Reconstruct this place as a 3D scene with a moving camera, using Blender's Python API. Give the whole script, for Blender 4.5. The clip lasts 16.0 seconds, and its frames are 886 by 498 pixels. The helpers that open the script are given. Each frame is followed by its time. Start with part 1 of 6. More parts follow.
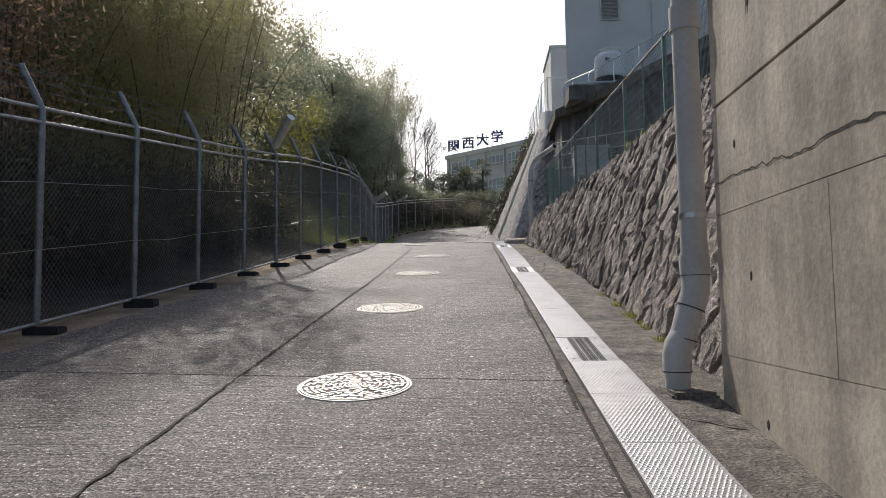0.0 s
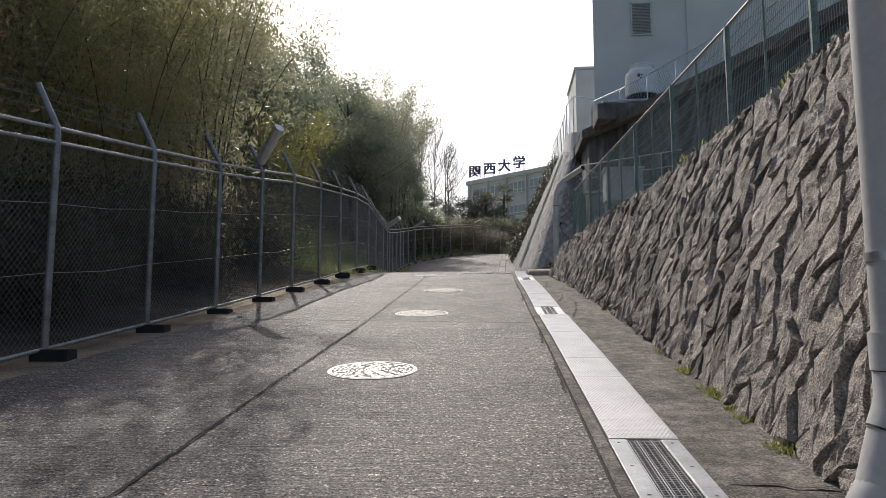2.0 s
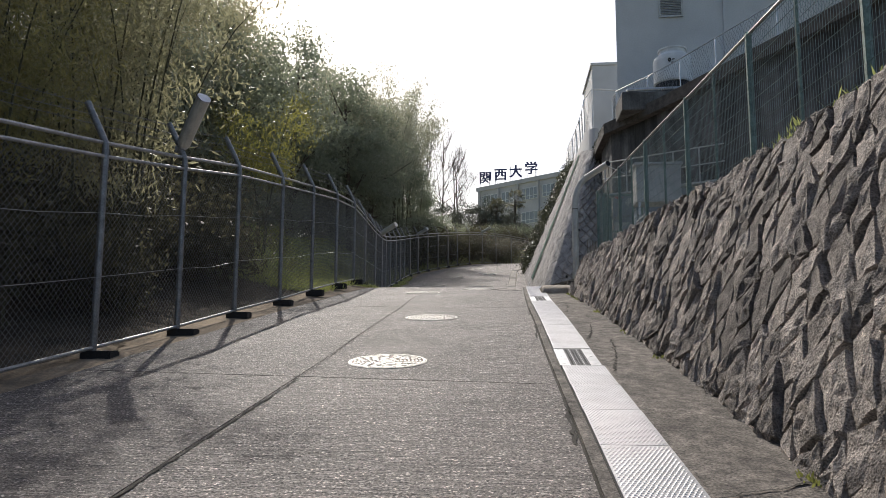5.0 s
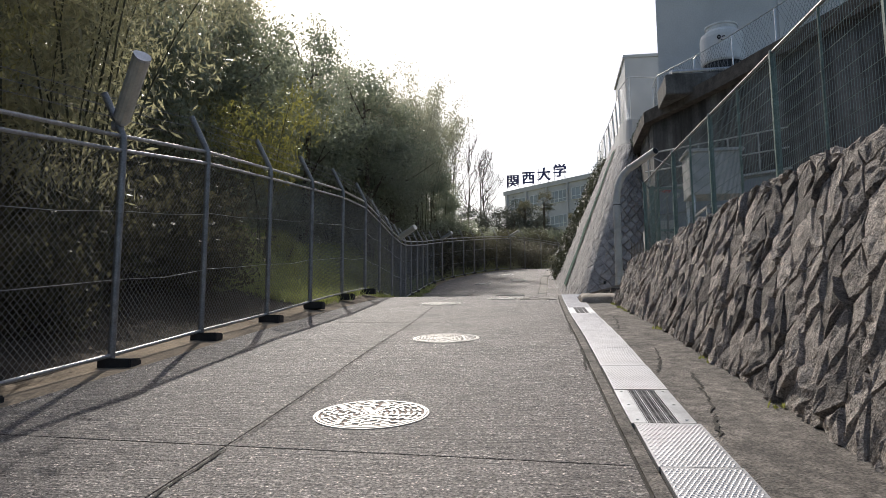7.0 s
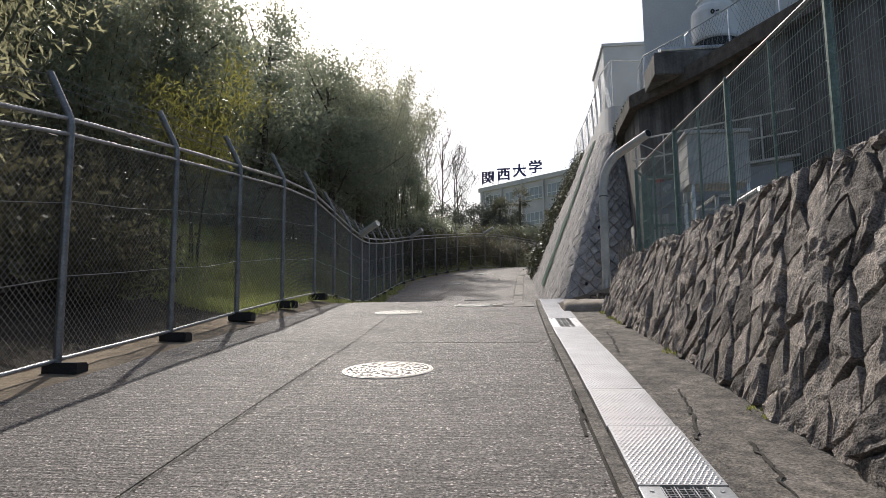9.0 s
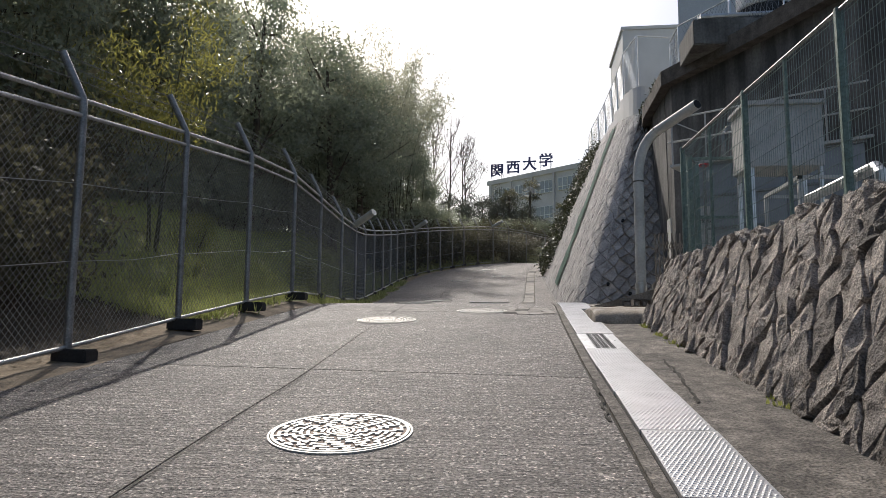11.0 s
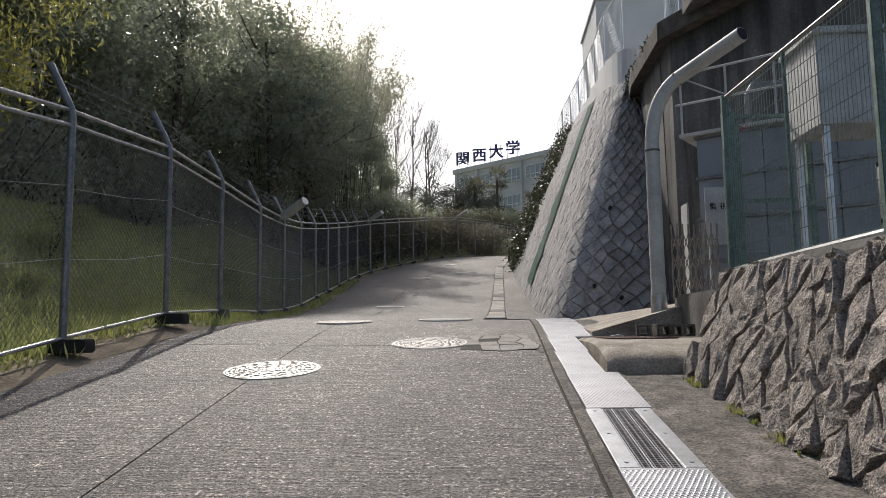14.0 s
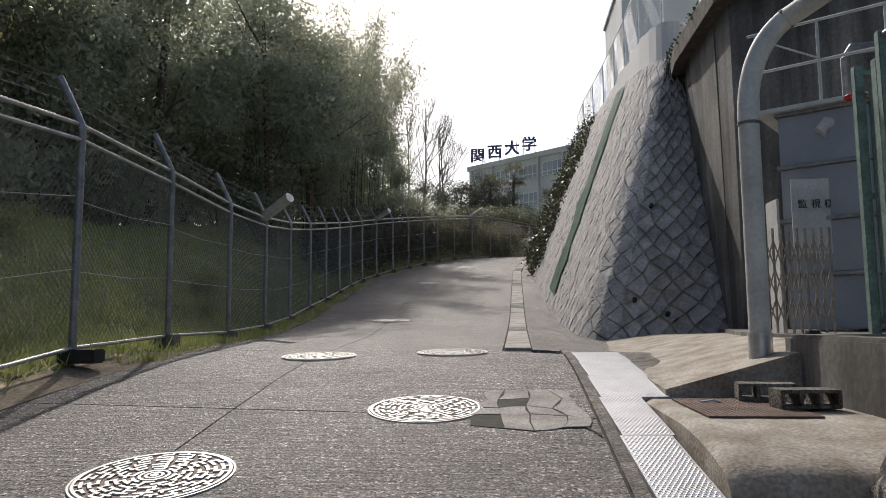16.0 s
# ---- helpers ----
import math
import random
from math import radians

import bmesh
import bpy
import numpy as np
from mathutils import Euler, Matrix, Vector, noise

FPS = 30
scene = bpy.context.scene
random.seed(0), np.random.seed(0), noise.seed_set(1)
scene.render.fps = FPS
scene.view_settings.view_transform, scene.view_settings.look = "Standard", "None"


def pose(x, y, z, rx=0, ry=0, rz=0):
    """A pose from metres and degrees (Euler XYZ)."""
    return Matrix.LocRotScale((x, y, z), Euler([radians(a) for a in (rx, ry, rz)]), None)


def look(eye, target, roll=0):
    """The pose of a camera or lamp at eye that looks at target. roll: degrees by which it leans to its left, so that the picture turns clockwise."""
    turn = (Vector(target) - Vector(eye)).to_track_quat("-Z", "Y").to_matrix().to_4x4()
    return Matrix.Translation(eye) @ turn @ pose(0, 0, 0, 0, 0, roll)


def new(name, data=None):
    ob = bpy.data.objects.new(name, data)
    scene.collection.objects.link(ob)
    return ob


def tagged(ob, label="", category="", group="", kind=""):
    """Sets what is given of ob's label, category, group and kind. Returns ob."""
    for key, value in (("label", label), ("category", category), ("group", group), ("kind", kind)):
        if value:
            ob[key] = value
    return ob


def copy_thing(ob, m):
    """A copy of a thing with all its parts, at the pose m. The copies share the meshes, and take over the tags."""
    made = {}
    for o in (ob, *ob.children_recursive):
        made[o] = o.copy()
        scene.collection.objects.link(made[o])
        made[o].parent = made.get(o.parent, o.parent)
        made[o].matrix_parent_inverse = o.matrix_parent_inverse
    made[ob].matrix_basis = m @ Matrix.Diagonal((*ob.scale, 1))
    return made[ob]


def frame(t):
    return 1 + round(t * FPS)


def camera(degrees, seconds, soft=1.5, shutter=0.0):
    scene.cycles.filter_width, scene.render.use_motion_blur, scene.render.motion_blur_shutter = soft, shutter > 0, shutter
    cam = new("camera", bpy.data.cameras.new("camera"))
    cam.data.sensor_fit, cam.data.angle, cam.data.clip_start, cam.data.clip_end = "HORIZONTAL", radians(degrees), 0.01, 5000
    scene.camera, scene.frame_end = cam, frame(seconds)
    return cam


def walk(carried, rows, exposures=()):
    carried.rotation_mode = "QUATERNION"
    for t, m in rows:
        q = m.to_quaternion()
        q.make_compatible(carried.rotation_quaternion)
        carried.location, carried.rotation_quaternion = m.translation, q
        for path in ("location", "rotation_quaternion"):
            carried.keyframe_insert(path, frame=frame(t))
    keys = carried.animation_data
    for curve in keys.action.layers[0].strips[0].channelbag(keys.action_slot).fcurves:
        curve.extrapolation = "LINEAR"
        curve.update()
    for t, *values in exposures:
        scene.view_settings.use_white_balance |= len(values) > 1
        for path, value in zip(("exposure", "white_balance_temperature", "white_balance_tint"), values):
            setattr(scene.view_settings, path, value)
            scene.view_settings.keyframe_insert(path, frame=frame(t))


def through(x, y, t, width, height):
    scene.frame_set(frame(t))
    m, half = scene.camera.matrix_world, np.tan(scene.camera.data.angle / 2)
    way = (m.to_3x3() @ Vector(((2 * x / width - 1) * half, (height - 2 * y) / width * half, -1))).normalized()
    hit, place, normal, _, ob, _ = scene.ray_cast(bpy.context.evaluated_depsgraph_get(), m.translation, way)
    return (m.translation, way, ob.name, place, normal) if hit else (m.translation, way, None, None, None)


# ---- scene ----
cam = camera(63.9, 16.0, soft=0.8)
PATH = [
    (0, (-0.068, 0.0, 1.35), (-0.174, 1.991, 1.5), -0.8),
    (0.5, (-0.055, 0.621, 1.456), (-0.223, 2.605, 1.643), -0.3),
    (1, (-0.044, 1.235, 1.515), (-0.222, 3.217, 1.722), -0.8),
    (1.5, (-0.011, 1.793, 1.576), (-0.202, 3.772, 1.788), -0.2),
    (2, (-0.017, 2.387, 1.675), (-0.181, 4.367, 1.899), 0.0),
    (2.5, (0.005, 2.994, 1.769), (-0.146, 4.974, 2.001), -0.1),
    (3, (0.013, 3.588, 1.849), (-0.119, 5.571, 2.081), -0.4),
    (3.5, (0.058, 4.194, 1.932), (-0.071, 6.175, 2.175), -0.1),
    (4, (0.056, 4.805, 2.025), (-0.123, 6.783, 2.256), 0.6),
    (4.2, (0.064, 5.031, 2.06), (-0.107, 7.01, 2.295), 0.4),
    (6.3, (0.047, 7.735, 2.347), (-0.207, 9.701, 2.612), -0.2),
    (6.5, (0.006, 7.942, 2.366), (-0.249, 9.907, 2.636), -0.2),
    (7, (-0.037, 8.54, 2.438), (-0.312, 10.504, 2.701), -0.2),
    (7.5, (-0.116, 9.101, 2.518), (-0.399, 11.065, 2.772), -0.6),
    (8, (-0.099, 9.725, 2.617), (-0.365, 11.69, 2.883), -1.4),
    (8.5, (-0.058, 10.316, 2.681), (-0.329, 12.282, 2.929), -0.5),
    (9, (-0.034, 10.932, 2.767), (-0.242, 12.904, 3.023), -0.6),
    (9.5, (-0.025, 11.574, 2.859), (-0.251, 13.545, 3.113), 0.0),
    (9.7, (-0.074, 11.843, 2.877), (-0.304, 13.812, 3.138), 0.3),
    (11.8, (-0.191, 14.399, 3.265), (-0.419, 16.373, 3.493), 0.4),
    (12, (-0.187, 14.665, 3.315), (-0.382, 16.641, 3.552), 0.5),
    (12.5, (-0.206, 15.31, 3.392), (-0.356, 17.288, 3.644), -0.7),
    (13, (-0.216, 15.951, 3.473), (-0.409, 17.926, 3.724), -0.0),
    (13.5, (-0.23, 16.582, 3.557), (-0.382, 18.561, 3.805), -0.4),
    (14, (-0.18, 17.218, 3.66), (-0.32, 19.202, 3.872), -0.7),
    (14.5, (-0.165, 17.879, 3.769), (-0.303, 19.866, 3.956), -0.7),
    (15, (-0.146, 18.507, 3.857), (-0.324, 20.493, 4.007), -0.5),
    (15.5, (-0.208, 19.145, 3.958), (-0.399, 21.13, 4.102), -0.6),
    (16, (-0.262, 19.799, 4.085), (-0.444, 21.78, 4.292), -0.5),
]
walk(cam, [(t, look(eye, target, roll)) for t, eye, target, roll in PATH])

# ---- light: sky and one sun, ahead and to the left of the road ----
SUN_AZ, SUN_EL = radians(19), radians(42)
world = bpy.data.worlds.new("sky")
scene.world = world
world.use_nodes = True
wn = world.node_tree.nodes
sky = wn.new("ShaderNodeTexSky")
sky.sky_type, sky.sun_disc = "NISHITA", False
sky.sun_elevation, sky.sun_rotation = SUN_EL, -SUN_AZ
sky.air_density, sky.dust_density = 1.0, 3.0
wn["Background"].inputs["Strength"].default_value = 0.15
world.node_tree.links.new(sky.outputs["Color"], wn["Background"].inputs["Color"])
sun = new("sun", bpy.data.lights.new("sun", "SUN"))
sun.data.energy, sun.data.angle, sun.data.color = 3.7, radians(0.6), (1.0, 0.945, 0.875)
way = Vector((-math.sin(SUN_AZ) * math.cos(SUN_EL), math.cos(SUN_AZ) * math.cos(SUN_EL), math.sin(SUN_EL)))
sun.matrix_world = look(way * 200, (0, 0, 0))
scene.view_settings.exposure = -0.2


# ---- materials ----
def material(name, colour, rough=0.8, metal=0.0, spread=0.25, scale=2.0, fine=40.0, bump=0.3, height=0.01, tint=None, spec=0.4,
             random_hue=0.0, grain=0.25):
    """Base colour varied by broad stains and fine grain, with fine relief."""
    m = bpy.data.materials.new(name)
    m.use_nodes = True
    nt = m.node_tree
    n, link = nt.nodes, nt.links.new
    b = n["Principled BSDF"]
    geo = n.new("ShaderNodeNewGeometry")
    big = n.new("ShaderNodeTexNoise")
    big.inputs["Scale"].default_value, big.inputs["Detail"].default_value = scale, 6
    small = n.new("ShaderNodeTexNoise")
    small.inputs["Scale"].default_value, small.inputs["Detail"].default_value = fine, 4
    link(geo.outputs["Position"], big.inputs["Vector"])
    link(geo.outputs["Position"], small.inputs["Vector"])
    ramp = n.new("ShaderNodeMapRange")
    ramp.inputs["From Min"].default_value, ramp.inputs["From Max"].default_value = 0.3, 0.7
    link(big.outputs["Fac"], ramp.inputs["Value"])
    mix = n.new("ShaderNodeMix")
    mix.data_type = "RGBA"
    dark = tint or tuple(c * (1 - spread) for c in colour)
    light = tuple(min(1, c * (1 + spread * 0.6)) for c in colour)
    mix.inputs["A"].default_value, mix.inputs["B"].default_value = (*dark, 1), (*light, 1)
    link(ramp.outputs["Result"], mix.inputs["Factor"])
    speck = n.new("ShaderNodeMapRange")
    speck.inputs["From Min"].default_value, speck.inputs["From Max"].default_value = 0.3, 0.7
    speck.inputs["To Min"].default_value, speck.inputs["To Max"].default_value = 1 - grain, 1 + grain
    link(small.outputs["Fac"], speck.inputs["Value"])
    value = speck.outputs["Result"]
    if random_hue:
        info = n.new("ShaderNodeObjectInfo")
        each = n.new("ShaderNodeMapRange")
        each.inputs["To Min"].default_value, each.inputs["To Max"].default_value = 1 - random_hue, 1 + random_hue
        link(info.outputs["Random"], each.inputs["Value"])
        times = n.new("ShaderNodeMath")
        times.operation = "MULTIPLY"
        link(value, times.inputs[0])
        link(each.outputs["Result"], times.inputs[1])
        value = times.outputs["Value"]
    scaled = n.new("ShaderNodeVectorMath")
    scaled.operation = "SCALE"
    link(mix.outputs["Result"], scaled.inputs[0])
    link(value, scaled.inputs["Scale"])
    link(scaled.outputs["Vector"], b.inputs["Base Color"])
    b.inputs["Roughness"].default_value, b.inputs["Metallic"].default_value = rough, metal
    b.inputs["Specular IOR Level"].default_value = spec
    if bump:
        bp = n.new("ShaderNodeBump")
        bp.inputs["Strength"].default_value, bp.inputs["Distance"].default_value = bump, height
        link(small.outputs["Fac"], bp.inputs["Height"])
        link(bp.outputs["Normal"], b.inputs["Normal"])
    return m


def add_brushing(m, along=(1.6, 26, 1), low=0.5, high=1.42, strength=0.9, height=0.03):
    """Broken brush lines across the road, in colour and relief."""
    nt = m.node_tree
    n, link = nt.nodes, nt.links.new
    b = n["Principled BSDF"]
    geo = n.new("ShaderNodeNewGeometry")
    stretch = n.new("ShaderNodeMapping")
    stretch.inputs["Scale"].default_value = along
    link(geo.outputs["Position"], stretch.inputs["Vector"])
    lines = n.new("ShaderNodeTexNoise")
    lines.inputs["Scale"].default_value, lines.inputs["Detail"].default_value, lines.inputs["Roughness"].default_value = 1.0, 5, 0.65
    link(stretch.outputs["Vector"], lines.inputs["Vector"])
    shade = n.new("ShaderNodeMapRange")
    shade.inputs["From Min"].default_value, shade.inputs["From Max"].default_value = 0.37, 0.63
    shade.inputs["To Min"].default_value, shade.inputs["To Max"].default_value = low, high
    link(lines.outputs["Fac"], shade.inputs["Value"])
    scaled = n.new("ShaderNodeVectorMath")
    scaled.operation = "SCALE"
    link(b.inputs["Base Color"].links[0].from_socket, scaled.inputs[0])
    link(shade.outputs["Result"], scaled.inputs["Scale"])
    link(scaled.outputs["Vector"], b.inputs["Base Color"])
    bp = n.new("ShaderNodeBump")
    bp.inputs["Strength"].default_value, bp.inputs["Distance"].default_value = strength, height
    link(lines.outputs["Fac"], bp.inputs["Height"])
    if b.inputs["Normal"].links:
        link(b.inputs["Normal"].links[0].from_socket, bp.inputs["Normal"])
    link(bp.outputs["Normal"], b.inputs["Normal"])


def add_grit(m):
    """Pale aggregate grains and dark pits showing through a worn surface."""
    nt = m.node_tree
    n, link = nt.nodes, nt.links.new
    base = n["Principled BSDF"].inputs["Base Color"]
    geo = n.new("ShaderNodeNewGeometry")
    cells = n.new("ShaderNodeTexVoronoi")
    cells.inputs["Scale"].default_value = 72
    link(geo.outputs["Position"], cells.inputs["Vector"])
    pick = n.new("ShaderNodeSeparateColor")
    link(cells.outputs["Color"], pick.inputs["Color"])
    pale = n.new("ShaderNodeMapRange")
    pale.inputs["From Min"].default_value, pale.inputs["From Max"].default_value = 0.86, 1.0
    pale.inputs["To Min"].default_value, pale.inputs["To Max"].default_value = 1.0, 3.6
    link(pick.outputs["Red"], pale.inputs["Value"])
    dark = n.new("ShaderNodeMapRange")
    dark.inputs["From Min"].default_value, dark.inputs["From Max"].default_value = 0.0, 0.3
    dark.inputs["To Min"].default_value, dark.inputs["To Max"].default_value = 0.3, 1.0
    link(pick.outputs["Green"], dark.inputs["Value"])
    both = n.new("ShaderNodeMath")
    both.operation = "MULTIPLY"
    link(pale.outputs["Result"], both.inputs[0])
    link(dark.outputs["Result"], both.inputs[1])
    scaled = n.new("ShaderNodeVectorMath")
    scaled.operation = "SCALE"
    link(base.links[0].from_socket, scaled.inputs[0])
    link(both.outputs["Value"], scaled.inputs["Scale"])
    link(scaled.outputs["Vector"], base)
    gloss = n.new("ShaderNodeMapRange")
    gloss.inputs["From Min"].default_value, gloss.inputs["From Max"].default_value = 0.8, 1.0
    gloss.inputs["To Min"].default_value, gloss.inputs["To Max"].default_value = 0.68, 0.25
    link(pick.outputs["Red"], gloss.inputs["Value"])
    link(gloss.outputs["Result"], n["Principled BSDF"].inputs["Roughness"])


def leaf_material(name, colour, back, spread=0.35, through=0.35, rough=0.32, spec=0.6):
    m = bpy.data.materials.new(name)
    m.use_nodes = True
    nt = m.node_tree
    n, link = nt.nodes, nt.links.new
    b = n["Principled BSDF"]
    geo = n.new("ShaderNodeNewGeometry")
    mix = n.new("ShaderNodeMix")
    mix.data_type = "RGBA"
    mix.inputs["A"].default_value = (*(c * (1 - spread) for c in colour), 1)
    mix.inputs["B"].default_value = (*(c * (1 + spread) for c in colour), 1)
    link(geo.outputs["Random Per Island"], mix.inputs["Factor"])
    link(mix.outputs["Result"], b.inputs["Base Color"])
    b.inputs["Roughness"].default_value, b.inputs["Specular IOR Level"].default_value = rough, spec
    trans = n.new("ShaderNodeBsdfTranslucent")
    trans.inputs["Color"].default_value = (*back, 1)
    add = n.new("ShaderNodeMixShader")
    add.inputs["Fac"].default_value = through
    link(b.outputs["BSDF"], add.inputs[1])
    link(trans.outputs["BSDF"], add.inputs[2])
    link(add.outputs["Shader"], n["Material Output"].inputs["Surface"])
    return m


ROAD = material("road_concrete", (0.2, 0.178, 0.163), 0.68, spread=0.25, scale=0.9, fine=60, bump=1.0, height=0.022, grain=0.85, spec=0.4, random_hue=0.07)
add_brushing(ROAD, (3.2, 30, 1), 0.66, 1.28, 0.9, 0.03)
add_grit(ROAD)
STRIP = material("strip_concrete", (0.185, 0.165, 0.143), 0.85, spread=0.4, scale=2.2, fine=60, bump=0.9, height=0.02, grain=0.6)
add_brushing(STRIP, (9, 9, 3), 0.6, 1.3, 0.5, 0.02)
CONCRETE = material("cast_concrete", (0.47, 0.415, 0.345), 0.85, spread=0.35, scale=1.6, fine=30, bump=0.3, grain=0.16)
add_brushing(CONCRETE, (3.5, 3.5, 0.35), 0.78, 1.12, 0.08, 0.01)
OLD_CONCRETE = material("old_concrete", (0.2, 0.19, 0.175), 0.9, spread=0.5, scale=0.9, fine=18, bump=0.3, grain=0.2)
add_brushing(OLD_CONCRETE, (2.5, 2.5, 0.25), 0.6, 1.2, 0.08, 0.01)
STAINED = material("stained_concrete", (0.145, 0.14, 0.132), 0.9, spread=0.5, scale=0.8, fine=18, bump=0.3, grain=0.2)
add_brushing(STAINED, (2.5, 2.5, 0.2), 0.55, 1.35, 0.08, 0.01)
GAP = material("joint_dirt", (0.055, 0.05, 0.042), 0.95, spread=0.4, scale=6, bump=0.5)
STONE = material("split_stone", (0.385, 0.338, 0.3), 0.8, spread=0.42, scale=9, fine=75, bump=1.0, height=0.035, random_hue=0.5, grain=0.55)
add_brushing(STONE, (15, 15, 11), 0.72, 1.2, 0.9, 0.05)
FLAT_STONE = material("dressed_stone", (0.45, 0.425, 0.405), 0.85, spread=0.3, scale=4, fine=22, bump=0.8, height=0.02, random_hue=0.18, grain=0.22)
MORTAR = material("mortar", (0.12, 0.105, 0.09), 0.95, spread=0.4, scale=5, bump=0.6)
STEEL = material("galvanised_steel", (0.62, 0.63, 0.64), 0.38, metal=0.85, spread=0.2, scale=6, fine=60, bump=0.1, grain=0.1)
PLATE = material("tread_plate_steel", (0.5, 0.5, 0.51), 0.45, metal=0.6, spread=0.12, scale=4, fine=50, bump=0.1, grain=0.1)
POST = material("weathered_post", (0.29, 0.29, 0.29), 0.5, metal=0.5, spread=0.3, scale=8, fine=60, bump=0.1)
WIRE = material("fence_wire", (0.25, 0.25, 0.25), 0.5, metal=0.5, spread=0.2, bump=0)
GREEN = material("green_paint", (0.165, 0.235, 0.21), 0.5, spread=0.3, scale=8, bump=0.1)
GREENWIRE = material("green_wire", (0.29, 0.36, 0.34), 0.5, metal=0.3, spread=0.2, bump=0)
PVC = material("grey_pvc", (0.5, 0.49, 0.485), 0.45, spread=0.1, scale=3, fine=30, bump=0.05, grain=0.06)
PAINT = material("dull_white_paint", (0.55, 0.55, 0.53), 0.6, spread=0.2, scale=3, fine=30, bump=0.1, grain=0.1)
WHITE = material("white_paint", (0.78, 0.78, 0.76), 0.5, spread=0.1, scale=3, bump=0.05, grain=0.05)
BUILDING = material("building_render", (0.66, 0.655, 0.64), 0.85, spread=0.12, scale=0.6, fine=20, bump=0.1, grain=0.06)
FARWALL = material("far_wall", (0.56, 0.54, 0.54), 0.85, spread=0.15, scale=0.3, fine=5, bump=0.05, grain=0.08)
DARK = material("black_rubber", (0.03, 0.03, 0.032), 0.7, spread=0.3, bump=0.2)
GLASS = material("window_glass", (0.3, 0.32, 0.33), 0.08, spread=0.2, scale=0.5, bump=0, spec=0.8)
SOIL = material("soil", (0.13, 0.105, 0.075), 0.95, spread=0.4, scale=2, fine=20, bump=0.8, height=0.03, grain=0.35)
GRASS_GROUND = material("grassy_bank", (0.25, 0.255, 0.12), 0.95, spread=0.5, scale=0.8, fine=14, bump=0.9, height=0.05, grain=0.4)
BROWN_GROUND = material("brown_ground", (0.085, 0.068, 0.05), 0.95, spread=0.5, scale=1.5, fine=25, bump=0.9, height=0.05, grain=0.4)
RAIL = material("weathered_rail", (0.42, 0.42, 0.42), 0.5, metal=0.5, spread=0.25, scale=8, fine=60, bump=0.1)
BARK = material("bark", (0.11, 0.09, 0.07), 0.9, spread=0.4, scale=6, fine=30, bump=0.7, height=0.02)
CULM = material("bamboo_culm", (0.085, 0.085, 0.05), 0.45, spread=0.3, scale=2, bump=0.1)
RUST = material("rusty_plate", (0.14, 0.09, 0.07), 0.7, metal=0.3, spread=0.4, scale=4, bump=0.3)
IRON = material("manhole_iron", (0.6, 0.58, 0.55), 0.5, metal=0.35, spread=0.12, scale=5, bump=0.15, grain=0.1)
SIGN = material("sign_navy", (0.05, 0.05, 0.13), 0.5, spread=0.1, bump=0)
RED = material("red_paint", (0.5, 0.03, 0.04), 0.4, spread=0.1, bump=0)
BLACKPAINT = material("black_paint", (0.02, 0.02, 0.02), 0.5, spread=0.1, bump=0)
LENS = material("lamp_cover", (0.62, 0.6, 0.54), 0.35, spread=0.15, scale=8, bump=0.05, grain=0.08)
LEAF_DARK = leaf_material("evergreen_leaf", (0.16, 0.175, 0.135), (0.46, 0.5, 0.34), spread=0.6, through=0.48)
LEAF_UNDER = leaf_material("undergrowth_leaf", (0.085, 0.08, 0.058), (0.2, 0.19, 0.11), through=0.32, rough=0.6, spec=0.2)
LEAF_BAMBOO = leaf_material("bamboo_leaf", (0.185, 0.18, 0.12), (0.52, 0.5, 0.3), spread=0.5, through=0.52)
LEAF_PALE = leaf_material("pale_bamboo_leaf", (0.34, 0.34, 0.25), (0.58, 0.58, 0.42), through=0.5)
LEAF_DRY = leaf_material("dry_leaf", (0.26, 0.17, 0.115), (0.52, 0.34, 0.22), through=0.5)
LEAF_YELLOW = leaf_material("yellow_green_leaf", (0.18, 0.17, 0.055), (0.4, 0.38, 0.1), through=0.45)
LEAF_OLIVE = leaf_material("olive_bamboo_leaf", (0.2, 0.185, 0.09), (0.46, 0.43, 0.18), spread=0.6, through=0.5)
LEAF_FAR = leaf_material("far_tree_leaf", (0.055, 0.06, 0.045), (0.13, 0.14, 0.1), through=0.3)
LEAF_GRASS = leaf_material("grass_blade", (0.27, 0.3, 0.12), (0.54, 0.59, 0.21), through=0.35)
LEAF_WEED = leaf_material("weed_leaf", (0.19, 0.21, 0.07), (0.36, 0.38, 0.11), through=0.4)
LEAF_IVY = leaf_material("ivy_leaf", (0.04, 0.045, 0.025), (0.07, 0.08, 0.03), through=0.15)


# ---- mesh helpers ----
def part(name, bm, mat, parent=None, label="", smooth=False):
    me = bpy.data.meshes.new(name)
    bm.to_mesh(me)
    bm.free()
    me.materials.append(mat)
    if smooth:
        me.shade_smooth()
        me.set_sharp_from_angle(angle=math.radians(42))
    ob = new(name, me)
    if parent:
        ob.parent = parent
    if label:
        ob["label"] = label
    return ob


def arrays(name, verts, faces, mat, parent=None, kind="", label=""):
    me = bpy.data.meshes.new(name)
    me.from_pydata(verts, [], faces)
    me.materials.append(mat)
    ob = new(name, me)
    if parent:
        ob.parent = parent
    return tagged(ob, label, kind=kind)


def thing(name, label, category, place=(0, 0, 0), group="", kind=""):
    ob = new(name)
    ob.location = place
    ob.empty_display_size = 0.2
    return tagged(ob, label, category, group, kind)


